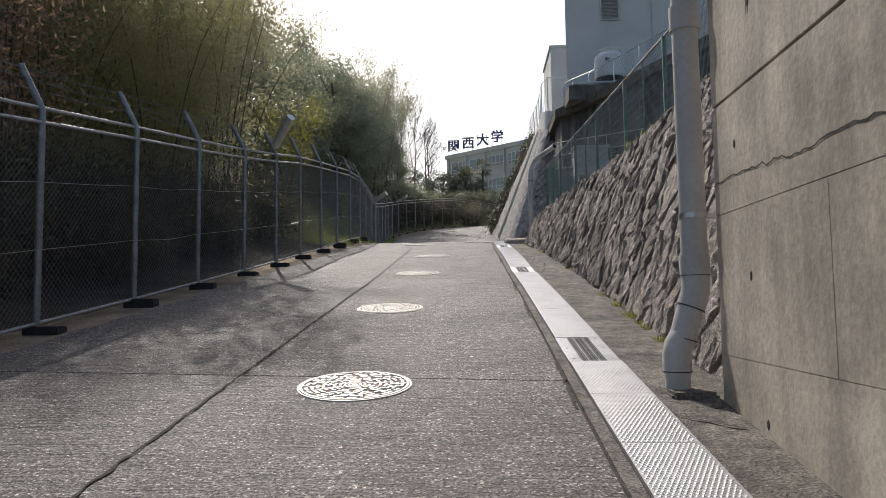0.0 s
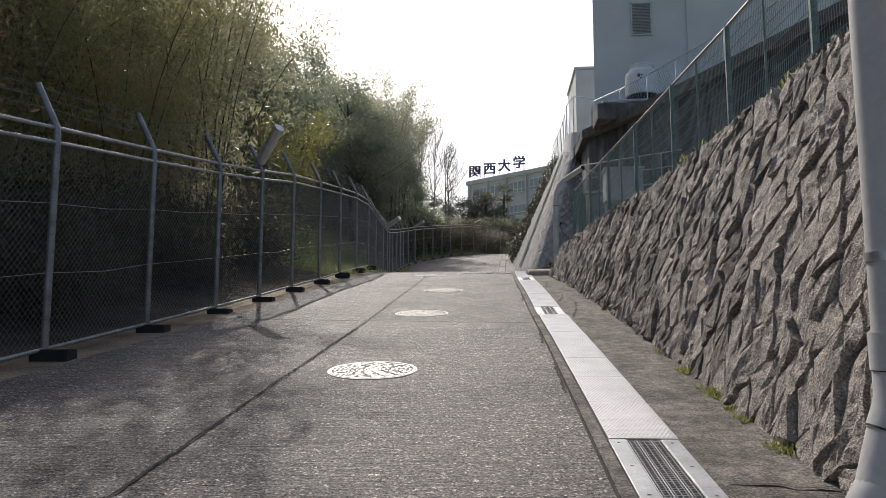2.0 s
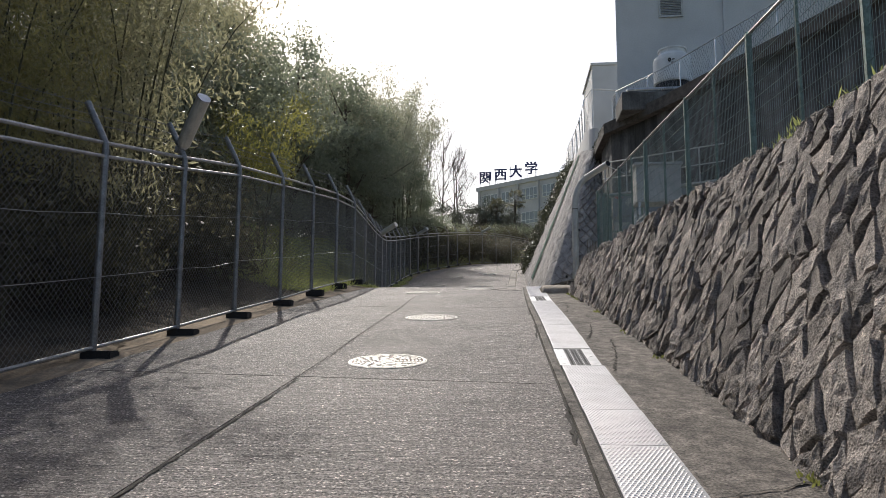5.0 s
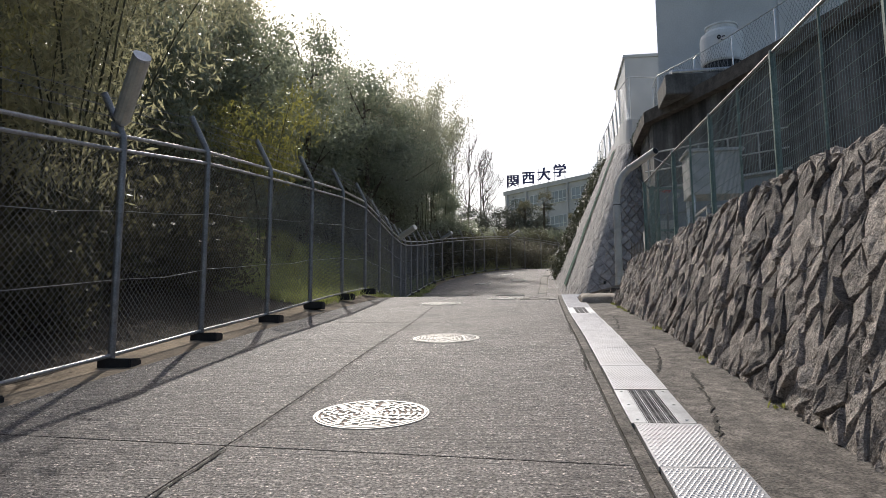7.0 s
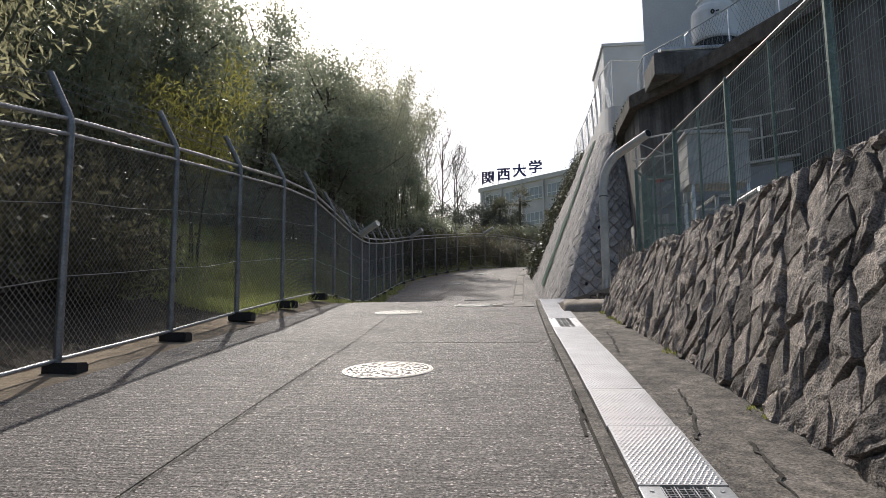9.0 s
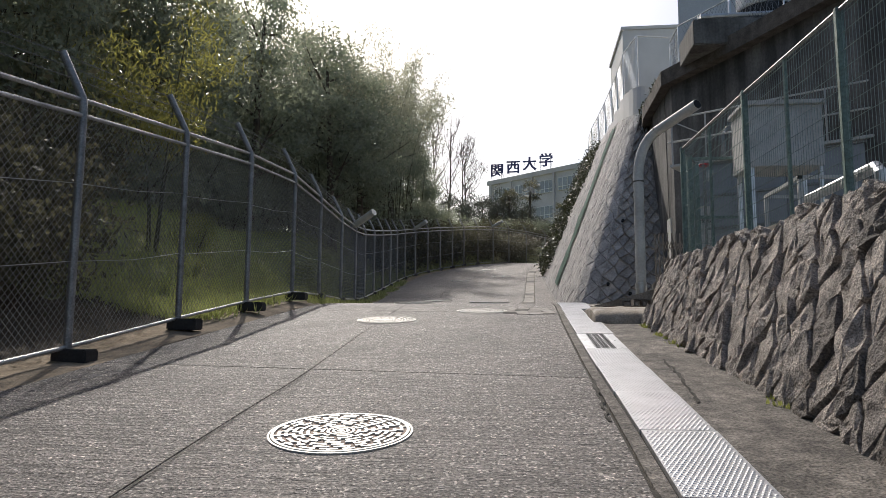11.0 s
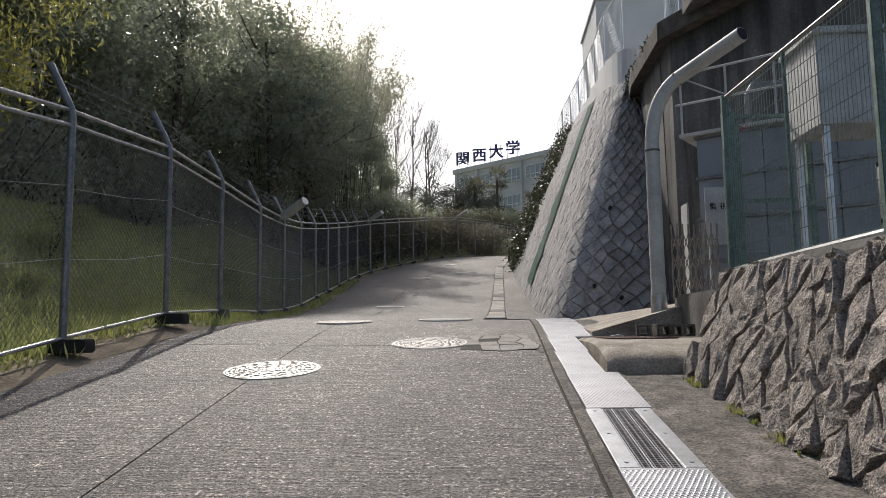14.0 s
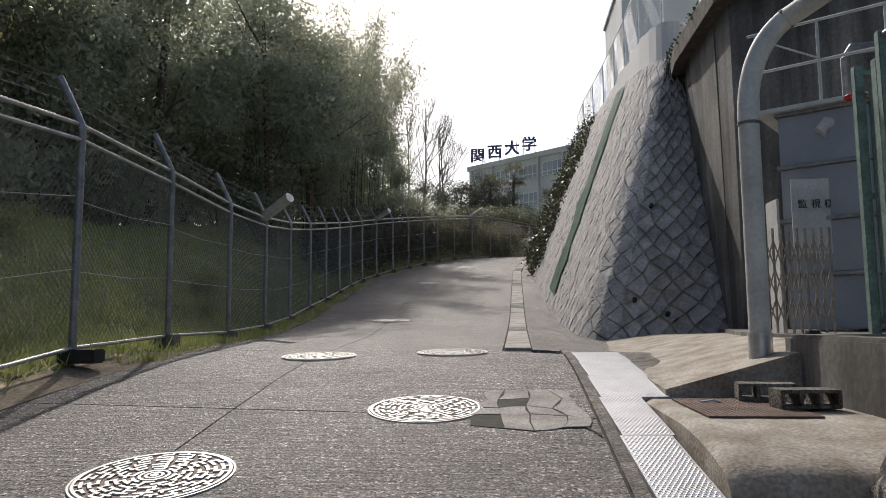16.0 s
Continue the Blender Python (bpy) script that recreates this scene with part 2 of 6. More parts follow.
def box(bm, x0, x1, y0, y1, z0, z1, bevel=0.0, m=None):
    r = bmesh.ops.create_cube(bm, size=1)
    vs = r["verts"]
    t = Matrix.Translation(((x0 + x1) / 2, (y0 + y1) / 2, (z0 + z1) / 2)) @ Matrix.Diagonal((x1 - x0, y1 - y0, z1 - z0, 1))
    bmesh.ops.transform(bm, matrix=(m @ t) if m else t, verts=vs)
    if bevel:
        es = list({e for v in vs for e in v.link_edges})
        bmesh.ops.bevel(bm, geom=es, offset=bevel, segments=2, affect="EDGES", clamp_overlap=True)
    return bm


def tube(bm, pts, r, n=8, cap=True, taper=None):
    """A round bar along a line of points."""
    pts = [Vector(p) for p in pts]
    rings = []
    side = None
    for i, p in enumerate(pts):
        d = (pts[min(i + 1, len(pts) - 1)] - pts[max(i - 1, 0)]).normalized()
        if side is None:
            side = d.orthogonal().normalized()
        side = (side - d * side.dot(d)).normalized()
        up = d.cross(side)
        rr = r if taper is None else r + (taper - r) * i / (len(pts) - 1)
        rings.append([bm.verts.new(p + (side * math.cos(a) + up * math.sin(a)) * rr) for a in (2 * math.pi * k / n for k in range(n))])
    for a, b in zip(rings, rings[1:]):
        for k in range(n):
            bm.faces.new((a[k], a[(k + 1) % n], b[(k + 1) % n], b[k]))
    if cap:
        bm.faces.new(rings[0][::-1])
        bm.faces.new(rings[-1])
    return bm


def disc(bm, cx, cy, z, r0, r1, h, n=48, a0=0.0, a1=2 * math.pi):
    """A flat ring, or a piece of one, h thick."""
    whole = abs(a1 - a0 - 2 * math.pi) < 1e-6
    k = n if whole else n + 1
    row = []
    for i in range(k):
        a = a0 + (a1 - a0) * i / n
        c, s = math.cos(a), math.sin(a)
        row.append([bm.verts.new((cx + r * c, cy + r * s, zz)) for r, zz in ((r0, z), (r0, z + h), (r1, z + h), (r1, z))])
    for i in range(n):
        p, q = row[i], row[(i + 1) % k]
        for j in range(3):
            bm.faces.new((p[j], p[j + 1], q[j + 1], q[j]))
    if not whole:
        bm.faces.new(row[0])
        bm.faces.new(row[-1][::-1])
    return bm


# ---- the plan ----
GY = [-60, -6, 0, 5.32, 9.17, 13.8, 17.65, 23.57, 25.1, 27, 28.5, 30, 33, 37, 42, 46, 52, 60, 63.5, 70, 80, 400]
GZ = [-8.4, -0.84, 0, 0.743, 1.285, 1.925, 2.51, 3.275, 3.46, 3.66, 3.74, 3.79, 3.92, 4.2, 4.9, 5.5, 6.5, 7.75, 8.0, 7.6, 7.8, 7.8]


def gz(y):
    """Height of the road at y, with its kinks eased."""
    return float(sum(np.interp(y + d, GY, GZ) for d in (-0.8, -0.4, 0, 0.4, 0.8)) / 5)


def gutter(y):
    return float(np.interp(y, [-8, 5, 11, 15, 20, 23.5, 28.5], [0.81, 0.66, 0.59, 0.51, 0.425, 0.41, 0.46]))


def toe(y):
    return float(np.interp(y, [5, 13, 23.2], [1.70, 1.74, 1.42]))


def wall_top(y):
    return float(np.interp(y, [5, 9, 14, 17, 23.4, 25], [4.16, 4.12, 4.05, 4.12, 4.1, 4.05]))


FENCE = [(-5.2, -7.0), (-5.2, -4.9), (-5.2, -2.8), (-5.2, -0.7), (-5.15, 1.4), (-5.12, 3.5), (-5.08, 5.6), (-5.03, 7.7), (-4.93, 9.72), (-4.87, 11.8), (-4.8, 13.95),
         (-4.68, 15.75), (-4.62, 17.65), (-4.6, 19.9), (-4.58, 22.05), (-4.56, 24.2), (-4.64, 26.63), (-4.8, 28.95), (-4.92, 31.3),
         (-5.12, 33.65), (-5.45, 36.3), (-5.7, 38.9), (-5.78, 40.9), (-5.9, 43.1), (-6.0, 45.2), (-5.98, 47.2), (-5.78, 49.2),
         (-5.4, 51.1), (-4.95, 53.0), (-4.45, 54.9), (-3.95, 56.9), (-3.2, 58.7), (-2.3, 60.5), (-1.3, 62.3), (-0.1, 64.0), (1.3, 65.5), (2.8, 66.8), (4.4, 67.9), (6.2, 68.6)]


def fence_x(y):
    return float(np.interp(y, [p[1] for p in FENCE], [p[0] for p in FENCE]))


def verge_z(y):
    """Height of the verge under the fence, which stands above the road near the bend."""
    return gz(y) + float(np.interp(y, [16, 20, 22, 24.2, 26.6, 29, 31.3, 34], [0.0, 0.03, 0.08, 0.12, 0.15, 0.09, 0.02, 0.0]))


def bank(x, y):
    """Height of the ground left of the fence and beyond the road."""
    base = verge_z(y)
    d = fence_x(y) - x
    rise = float(np.interp(y, [0, 18, 24, 30, 60, 80], [0.4, 0.7, 1.5, 2.4, 2.2, 2.0]))
    s = min(max((d - 0.3) / 5.0, 0), 1)
    far = min(max((y - 68) / 20, 0), 1) * 2.5
    return base - 0.05 + rise * s * s * (3 - 2 * s) + far + 0.12 * noise.noise((x * 0.5, y * 0.5, 0)) * s


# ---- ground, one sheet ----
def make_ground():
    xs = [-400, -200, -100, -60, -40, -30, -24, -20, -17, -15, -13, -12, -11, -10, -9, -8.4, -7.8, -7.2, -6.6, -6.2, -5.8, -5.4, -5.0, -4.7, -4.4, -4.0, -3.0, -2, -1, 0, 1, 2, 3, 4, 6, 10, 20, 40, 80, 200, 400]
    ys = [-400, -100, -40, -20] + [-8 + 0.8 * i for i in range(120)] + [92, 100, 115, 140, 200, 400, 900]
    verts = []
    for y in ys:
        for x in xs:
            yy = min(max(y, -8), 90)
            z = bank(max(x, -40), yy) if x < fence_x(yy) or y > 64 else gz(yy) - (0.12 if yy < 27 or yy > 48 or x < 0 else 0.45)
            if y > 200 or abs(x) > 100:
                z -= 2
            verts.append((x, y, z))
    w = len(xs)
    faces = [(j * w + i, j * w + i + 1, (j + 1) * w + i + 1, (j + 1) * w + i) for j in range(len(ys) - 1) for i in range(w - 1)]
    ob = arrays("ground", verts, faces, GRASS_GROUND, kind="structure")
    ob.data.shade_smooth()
    ob.data.materials.append(BROWN_GROUND)
    # Faces left of the near fence take the darker brown ground colour.
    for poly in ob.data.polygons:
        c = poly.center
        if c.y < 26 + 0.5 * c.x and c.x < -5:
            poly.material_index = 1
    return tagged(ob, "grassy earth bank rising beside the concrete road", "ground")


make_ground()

ROWS_Y = [-8, -1.6, 5.55, 12.8, 19.5, 24.95, 28.6, 36, 43, 50, 57, 64, 71]


def slab(x0, x1, y0, y1):
    """One cast slab of the road with its joints left open."""
    bm = bmesh.new()
    nx, ny = max(2, int((x1(y0) - x0(y0)) / 0.4)), max(2, int((y1 - y0) / 0.3))
    grid = []
    for j in range(ny + 1):
        row = []
        for i in range(nx + 1):
            f = j / ny
            y = y0 + 0.009 + (y1 - y0 - 0.018) * f
            a, b = x0(y) + 0.006, x1(y) - 0.006
            x = a + (b - a) * i / nx
            y += -0.1 * (x + 0.8)
            edge = i in (0, nx) or j in (0, ny)
            row.append(bm.verts.new((x, y, gz(y) + 0.0012 * noise.noise((x * 0.7, y * 0.7, 3)) - (0.004 if edge else 0))))
        grid.append(row)
    for j in range(ny):
        for i in range(nx):
            bm.faces.new((grid[j][i], grid[j][i + 1], grid[j + 1][i + 1], grid[j + 1][i]))
    rim = [e for e in bm.edges if e.is_boundary]
    r = bmesh.ops.extrude_edge_only(bm, edges=rim)
    bmesh.ops.translate(bm, vec=(0, 0, -0.14), verts=[v for v in r["geom"] if isinstance(v, bmesh.types.BMVert)])
    return part("slab", bm, ROAD, road, smooth=False)


road = tagged(new("road"), "sloping grey cast concrete road with open joints", "road", kind="structure")
bm = bmesh.new()
for j in range(90):
    y0, y1 = -8 + j * 0.88, -8 + (j + 1) * 0.88
    a, b = fence_x(y0) + 0.35, fence_x(y1) + 0.35
    c = 1.9 if y1 < 27.5 else 0.0
    bm.faces.new([bm.verts.new(p) for p in ((a, y0, gz(y0) - 0.025), (c, y0, gz(y0) - 0.025), (c, y1, gz(y1) - 0.025), (b, y1, gz(y1) - 0.025))])
part("joint_bed", bm, GAP, road, "dark dirt in the joints")


def left_edge(y):
    return fence_x(y) + 0.42


def middle(y):
    return float(np.interp(y, [0, 19, 25, 28, 32, 40, 60, 70], [-2.0, -2.06, -2.35, -2.5, -2.7, -3.3, -1.8, 0.5]))


def channel_x(y):
    return -0.16 + 0.012 * (y - 29) + max(0, y - 50) * 0.06


def right_edge(y):
    return gutter(y) - 0.1 if y < 28.55 else channel_x(y) - 0.185


for y0, y1 in zip(ROWS_Y, ROWS_Y[1:]):
    slab(left_edge, middle, y0, y1)
    slab(middle, right_edge, y0, y1)


def slope_pose(x, y, lift=0.0, rz=0.0):
    """A pose lying on the sloping road at (x, y)."""
    tilt = math.degrees(math.atan((gz(y + 0.3) - gz(y - 0.3)) / 0.6))
    return pose(x, y, gz(y) + lift, tilt) @ pose(0, 0, 0, 0, 0, rz)


# ---- verge, side strip and gutter ----
def ribbon(name, left, right, y0, y1, lift, mat, label, category, step=0.4, drop=0.12, rough=0.0, fall=None, level=gz):
    bm = bmesh.new()
    rows = []
    n = int((y1 - y0) / step)
    for j in range(n + 1):
        y = y0 + (y1 - y0) * j / n
        a, b = left(y), right(y)
        k = 4
        rows.append([bm.verts.new((a + (b - a) * i / k, y, level(y) + lift - (fall(y) * i / k if fall else 0) + rough * noise.noise((i * 3.1, y * 2.0, 7)))) for i in range(k + 1)])
    for p, q in zip(rows, rows[1:]):
        for i in range(len(p) - 1):
            bm.faces.new((p[i], p[i + 1], q[i + 1], q[i]))
    r = bmesh.ops.extrude_edge_only(bm, edges=[e for e in bm.edges if e.is_boundary])
    bmesh.ops.translate(bm, vec=(0, 0, -drop), verts=[v for v in r["geom"] if isinstance(v, bmesh.types.BMVert)])
    return tagged(part(name, bm, mat), label, category, kind="structure")


VERGE = material("worn_verge", (0.3, 0.235, 0.165), 0.95, spread=0.4, scale=1.8, fine=30, bump=0.6, height=0.02, grain=0.3)
ribbon("verge", lambda y: fence_x(y) - 0.35, lambda y: fence_x(y) + 0.405, -8, 66, -0.012, VERGE, "brown dirty concrete verge under the chain-link fence", "verge", rough=0.02, level=verge_z, fall=lambda y: verge_z(y) - gz(y))
ribbon("pavement_strip", lambda y: gutter(y) + 0.47, lambda y: toe(y) + 0.25, 2.9, 23.28, -0.004, STRIP, "narrow worn concrete strip between gutter and wall", "pavement", rough=0.008)
ribbon("pavement_strip_near", lambda y: gutter(y) + 0.47, lambda y: 1.9, -8, 2.89, -0.004, STRIP, "narrow worn concrete strip between gutter and wall", "pavement", rough=0.008)
ribbon("gutter_edge", lambda y: gutter(y) - 0.085, lambda y: gutter(y) - 0.005, -8, 28.4, -0.003, STRIP, "thin worn concrete edge beside the gutter covers", "kerb")
ribbon("gutter_rim", lambda y: gutter(y) + 0.435, lambda y: gutter(y) + 0.465, -8, 23.28, 0.002, STRIP, "thin concrete rim along the gutter covers", "kerb")
ribbon("shoulder", lambda y: channel_x(y) + 0.185, lambda y: 1.9 + max(0, y - 50) * 0.2, 28.75, 64, -0.004, ROAD, "rough concrete shoulder beside the upper road", "pavement", rough=0.01, fall=lambda y: float(np.interp(y, [28.7, 30, 34, 40, 46], [0.08, 0.2, 0.28, 0.14, 0.0])))
ribbon("apron", lambda y: gutter(y) - 0.1, lambda y: 2.9, 28.16, 28.76, -0.003, ROAD, "worn concrete apron at the end of the gutter covers", "pavement", 0.15, rough=0.006, fall=lambda y: 0.09)
ribbon("ramp_edge", lambda y: gutter(y) + 0.525, lambda y: 1.3, 25.44, 28.15, -0.006, STRIP, "rough concrete edge between gutter covers and ramp", "kerb", rough=0.01)

gutter_run = tagged(new("gutter"), "covered roadside gutter with tread plates and gratings", "gutter", kind="structure")
W = 0.43


def plate_mesh(length, width):
    """A steel cover with folded edges and rows of raised studs."""
    bm = bmesh.new()
    box(bm, 0, width, 0, length - 0.008, -0.03, 0.0)
    r = random.Random(3)
    nx, ny = int(width / 0.027), int(length / 0.03)
    for j in range(ny):
        for i in range(nx):
            x, y = 0.018 + i * 0.027 + (0.0135 if j % 2 else 0), 0.02 + j * 0.03
            if x > width - 0.015 or y > length - 0.025:
                continue
            w, l = 0.0095, 0.0065
            v = [bm.verts.new((x + a * w, y + b * l, 0)) for a, b in ((-1, -1), (1, -1), (1, 1), (-1, 1))]
            t = bm.verts.new((x, y, 0.004))
            for k in range(4):
                bm.faces.new((v[k], v[(k + 1) % 4], t))
    me = bpy.data.meshes.new("cover_plate")
    bm.to_mesh(me)
    bm.free()
    me.materials.append(PLATE)
    return me


plates = {}


def lay_plate(y0, y1, width=W, x=None):
    key = (round(y1 - y0, 2), width)
    if key not in plates:
        plates[key] = plate_mesh(key[0] / 0.99, width)
    ob = new("cover_plate", plates[key])
    ob.parent = gutter_run
    m = slope_pose(gutter(y0) if x is None else x, (y0 + y1) / 2, 0.012, 0.66)
    ob.matrix_basis = m @ pose(0, -(y1 - y0) / 2, 0)


def lay_grating(y0, y1):
    mid, half = (y0 + y1) / 2, (y1 - y0) / 2
    holder = new("grating")
    holder.parent = gutter_run
    holder["label"] = "galvanised grating with black mesh insert"
    holder.matrix_basis = slope_pose(gutter(mid), mid, 0.008, 0.66)
    for name, a, b in (("side_plate", 0.0, 0.105), ("side_plate", W - 0.105, W)):
        bm = bmesh.new()
        box(bm, a, b, -half, half - 0.01, -0.03, 0.004, 0.003)
        for yy in (-half + 0.08, 0, half - 0.08):
            disc(bm, (a + b) / 2, yy, 0.004, 0.0005, 0.011, 0.005, 8)
        part(name, bm, STEEL, holder)
    bm = bmesh.new()
    box(bm, 0.105, W - 0.105, -half, half - 0.01, -0.09, -0.05)
    part("pit", bm, BLACKPAINT, holder)
    bm = bmesh.new()
    for x in (0.107, 0.168, 0.256, 0.318):
        box(bm, x, x + 0.006, -half, half - 0.01, -0.03, 0.002)
    part("bearing_bar", bm, STEEL, holder)
    bm = bmesh.new()
    for i in range(int(2 * half / 0.032)):
        y = -half + 0.012 + i * 0.032
        box(bm, 0.108, W - 0.108, y, y + 0.008, -0.014, 0.001)
    for i in range(7):
        x = 0.122 + i * 0.03
        box(bm, x, x + 0.006, -half, half - 0.012, -0.014, 0.0)
    part("bar_mesh", bm, WIRE, holder)


cuts = [(-8, 6.0), (7.02, 13.55), (14.6, 20.9), (22.1, 23.3)]
for a, b in cuts:
    n = max(1, round((b - a) / 1.0))
    for k in range(n):
        lay_plate(a + (b - a) * k / n, a + (b - a) * (k + 1) / n)
for a, b in ((6.0, 7.02), (13.55, 14.6), (20.9, 22.1)):
    lay_grating(a, b)
for k in range(2):
    lay_plate(23.3 + 1.075 * k, 23.3 + 1.075 * (k + 1), 0.32)
for k in range(3):
    lay_plate(25.45 + 0.9 * k, 25.45 + 0.9 * (k + 1), 0.52)

# Concrete channel covers of the upper road.
CHANNEL = material("channel_concrete", (0.36, 0.33, 0.295), 0.85, spread=0.3, scale=3, fine=40, bump=0.3)
channel = tagged(new("channel"), "pale concrete channel covers with slotted gratings", "gutter", kind="structure")
for k in range(34):
    y = 28.9 + k * 1.0
    bm = bmesh.new()
    box(bm, -0.17, 0.17, 0.01, 0.99, -0.05, 0.012, 0.008)
    if k % 6 == 4:
        for i in range(6):
            box(bm, -0.12 + i * 0.045, -0.10 + i * 0.045, 0.3, 0.7, 0.012, 0.015)
        ob = part("slotted_cover", bm, OLD_CONCRETE, channel)
    else:
        ob = part("channel_cover", bm, CHANNEL, channel)
    ob.matrix_basis = slope_pose(channel_x(y + 0.5), y + 0.5) @ pose(0, -0.5, 0)


# ---- manholes ----
def make_manhole():
    hole = thing("manhole_cover", "pale worn iron manhole cover with a slotted ring pattern", "manhole cover", group="manhole covers of the road")
    bm = bmesh.new()
    disc(bm, 0, 0, -0.06, 0.412, 0.424, 0.065, 64)
    part("frame", bm, IRON, hole)
    bm = bmesh.new()
    bmesh.ops.create_circle(bm, cap_ends=True, radius=0.405, segments=64)
    part("base", bm, RUST, hole, "dark iron bed of the pattern")
    bm = bmesh.new()
    disc(bm, 0, 0, 0, 0.388, 0.405, 0.009, 64)
    disc(bm, 0, 0, 0, 0.0005, 0.022, 0.009, 20)
    disc(bm, 0, 0, 0, 0.036, 0.052, 0.009, 28)
    disc(bm, 0, 0, 0, 0.068, 0.084, 0.009, 32)
    part("rim", bm, IRON, hole)
    bm = bmesh.new()
    for ring in range(7):
        # a maze of short arcs, each tied to the next ring by a stub
        ra = 0.098 + ring * 0.0415
        n = 6 + 2 * ring + ring % 2
        turn = (0.0, 0.62, 0.21, 0.83, 0.4, 0.1, 0.7)[ring]
        for k in range(n):
            a = 2 * math.pi * (k + turn) / n
            long = 2 * math.pi / n * (0.8 if (k + ring) % 3 else 0.55)
            disc(bm, 0, 0, 0, ra, ra + 0.02, 0.0085, 5, a, a + long)
            stub = 0.007 / ra
            at = a + long * (0.15, 0.5, 0.85)[(k * 2 + ring) % 3]
            disc(bm, 0, 0, 0, ra + 0.02, ra + 0.0425, 0.0083, 1, at - stub, at + stub)
    part("tread", bm, IRON, hole)
    return hole


HOLES = [(-1.02, 5.3), (-1.25, 9.16), (-1.3, 13.75), (-1.27, 17.6), (-2.18, 23.57), (-0.89, 25.1), (-2.45, 27.9), (-0.94, 28.3), (-2.97, 36.1), (-3.2, 46.4), (-2.24, 53.1), (-1.36, 48.6)]
first = make_manhole()
first.matrix_basis = slope_pose(*HOLES[0], 0.003, 17)
for i, (x, y) in enumerate(HOLES[1:]):
    copy_thing(first, slope_pose(x, y, 0.003 if y < 27 else 0.012, 53 * (i + 2)))

PATCH = material("patch_cement", (0.34, 0.31, 0.28), 0.85, spread=0.3, scale=5, fine=60, bump=0.5, grain=0.3)
# Broken patch beside a manhole cover.
patch = thing("road_patch", "cracked pale cement patch with crumbled gaps in the road", "patch", (-0.05, 25.3, gz(25.3)))
r = random.Random(8)
PX, PY = [-0.5, -0.3, -0.1, 0.08, 0.24], [24.55, 24.85, 25.15, 25.42, 25.68]
knots = {(i, j): (PX[i] + r.uniform(-0.06, 0.06), PY[j] + r.uniform(-0.08, 0.08)) for i in range(5) for j in range(5)}


def patch_piece(name, ring, lift, mat):
    bm = bmesh.new()
    hi = [bm.verts.new((x + 0.05, y - 25.3, gz(y) + lift - gz(25.3))) for x, y in ring]
    lo = [bm.verts.new(v.co - Vector((0, 0, 0.05))) for v in hi]
    bm.faces.new(hi)
    for i in range(len(ring)):
        k = (i + 1) % len(ring)
        bm.faces.new((lo[i], lo[k], hi[k], hi[i]))
    return part(name, bm, mat, patch)


for i in range(4):
    for j in range(4):
        ring = [knots[i, j], knots[i + 1, j], knots[i + 1, j + 1], knots[i, j + 1]]
        cx, cy = sum(p[0] for p in ring) / 4, sum(p[1] for p in ring) / 4
        patch_piece("crumbled_bed", ring, 0.004, GAP)
        if (i, j) in ((1, 2), (0, 0)):
            continue
        full = []
        for (xa, ya), (xb, yb) in zip(ring, ring[1:] + ring[:1]):
            full += [(xa, ya), ((xa + xb) / 2 + r.uniform(-0.02, 0.02), (ya + yb) / 2 + r.uniform(-0.02, 0.02))]
        f = r.uniform(0.93, 0.975)
        patch_piece("patch_piece", [(cx + (x - cx) * f, cy + (y - cy) * f) for x, y in full], r.uniform(0.006, 0.01), PATCH)


def crack(name, pts, width, parent, wobble=0.02, seed=1):
    """A thin open crack, laid along a line on the road."""
    r = random.Random(seed)
    bm = bmesh.new()
    rows = []
    for (xa, ya), (xb, yb) in zip(pts, pts[1:]):
        n = max(2, int(math.hypot(xb - xa, yb - ya) / 0.07))
        for k in range(n):
            f = k / n
            x, y = xa + (xb - xa) * f + r.uniform(-wobble, wobble), ya + (yb - ya) * f + r.uniform(-wobble, wobble)
            w = width * r.uniform(0.3, 1.0)
            dx, dy = yb - ya, xa - xb
            d = math.hypot(dx, dy)
            rows.append((bm.verts.new((x - dx / d * w, y - dy / d * w, gz(y) + 0.0055)), bm.verts.new((x + dx / d * w, y + dy / d * w, gz(y) + 0.0055))))
    for p, q in zip(rows, rows[1:]):
        bm.faces.new((p[0], p[1], q[1], q[0]))
    return part(name, bm, GAP, parent)


crack("crack", [(-2.0, 12.8), (-2.0, 5.6)], 0.016, road, 0.012, 2)
crack("crack", [(-2.0, 5.5), (-2.0, 1)], 0.014, road, 0.012, 3)
crack("crack", [(-2.03, 19.4), (-2.0, 12.9)], 0.007, road, 0.012, 4)
for i, yy in enumerate((4.6, 8.2, 10.7, 15.4, 17.9)):
    x = gutter(yy) - 0.12
    crack("crack", [(x, yy + 1.4), (x - 0.02, yy)], 0.02, road, 0.014, 10 + i)
for i, (xa, ya, xb, yb) in enumerate(((1.14, 6.3, 1.75, 6.2), (1.1, 9.9, 1.7, 10.2), (1.05, 13.3, 1.3, 15.4), (1.0, 15.4, 1.2, 16.8), (1.0, 4.6, 1.5, 4.2), (0.97, 18.5, 1.1, 20.4), (0.0, 24.9, 0.35, 24.3))):
    crack("crack", [(xa, ya), ((xa + xb) / 2 + 0.03, (ya + yb) / 2), (xb, yb)], 0.014, road, 0.02, 30 + i)


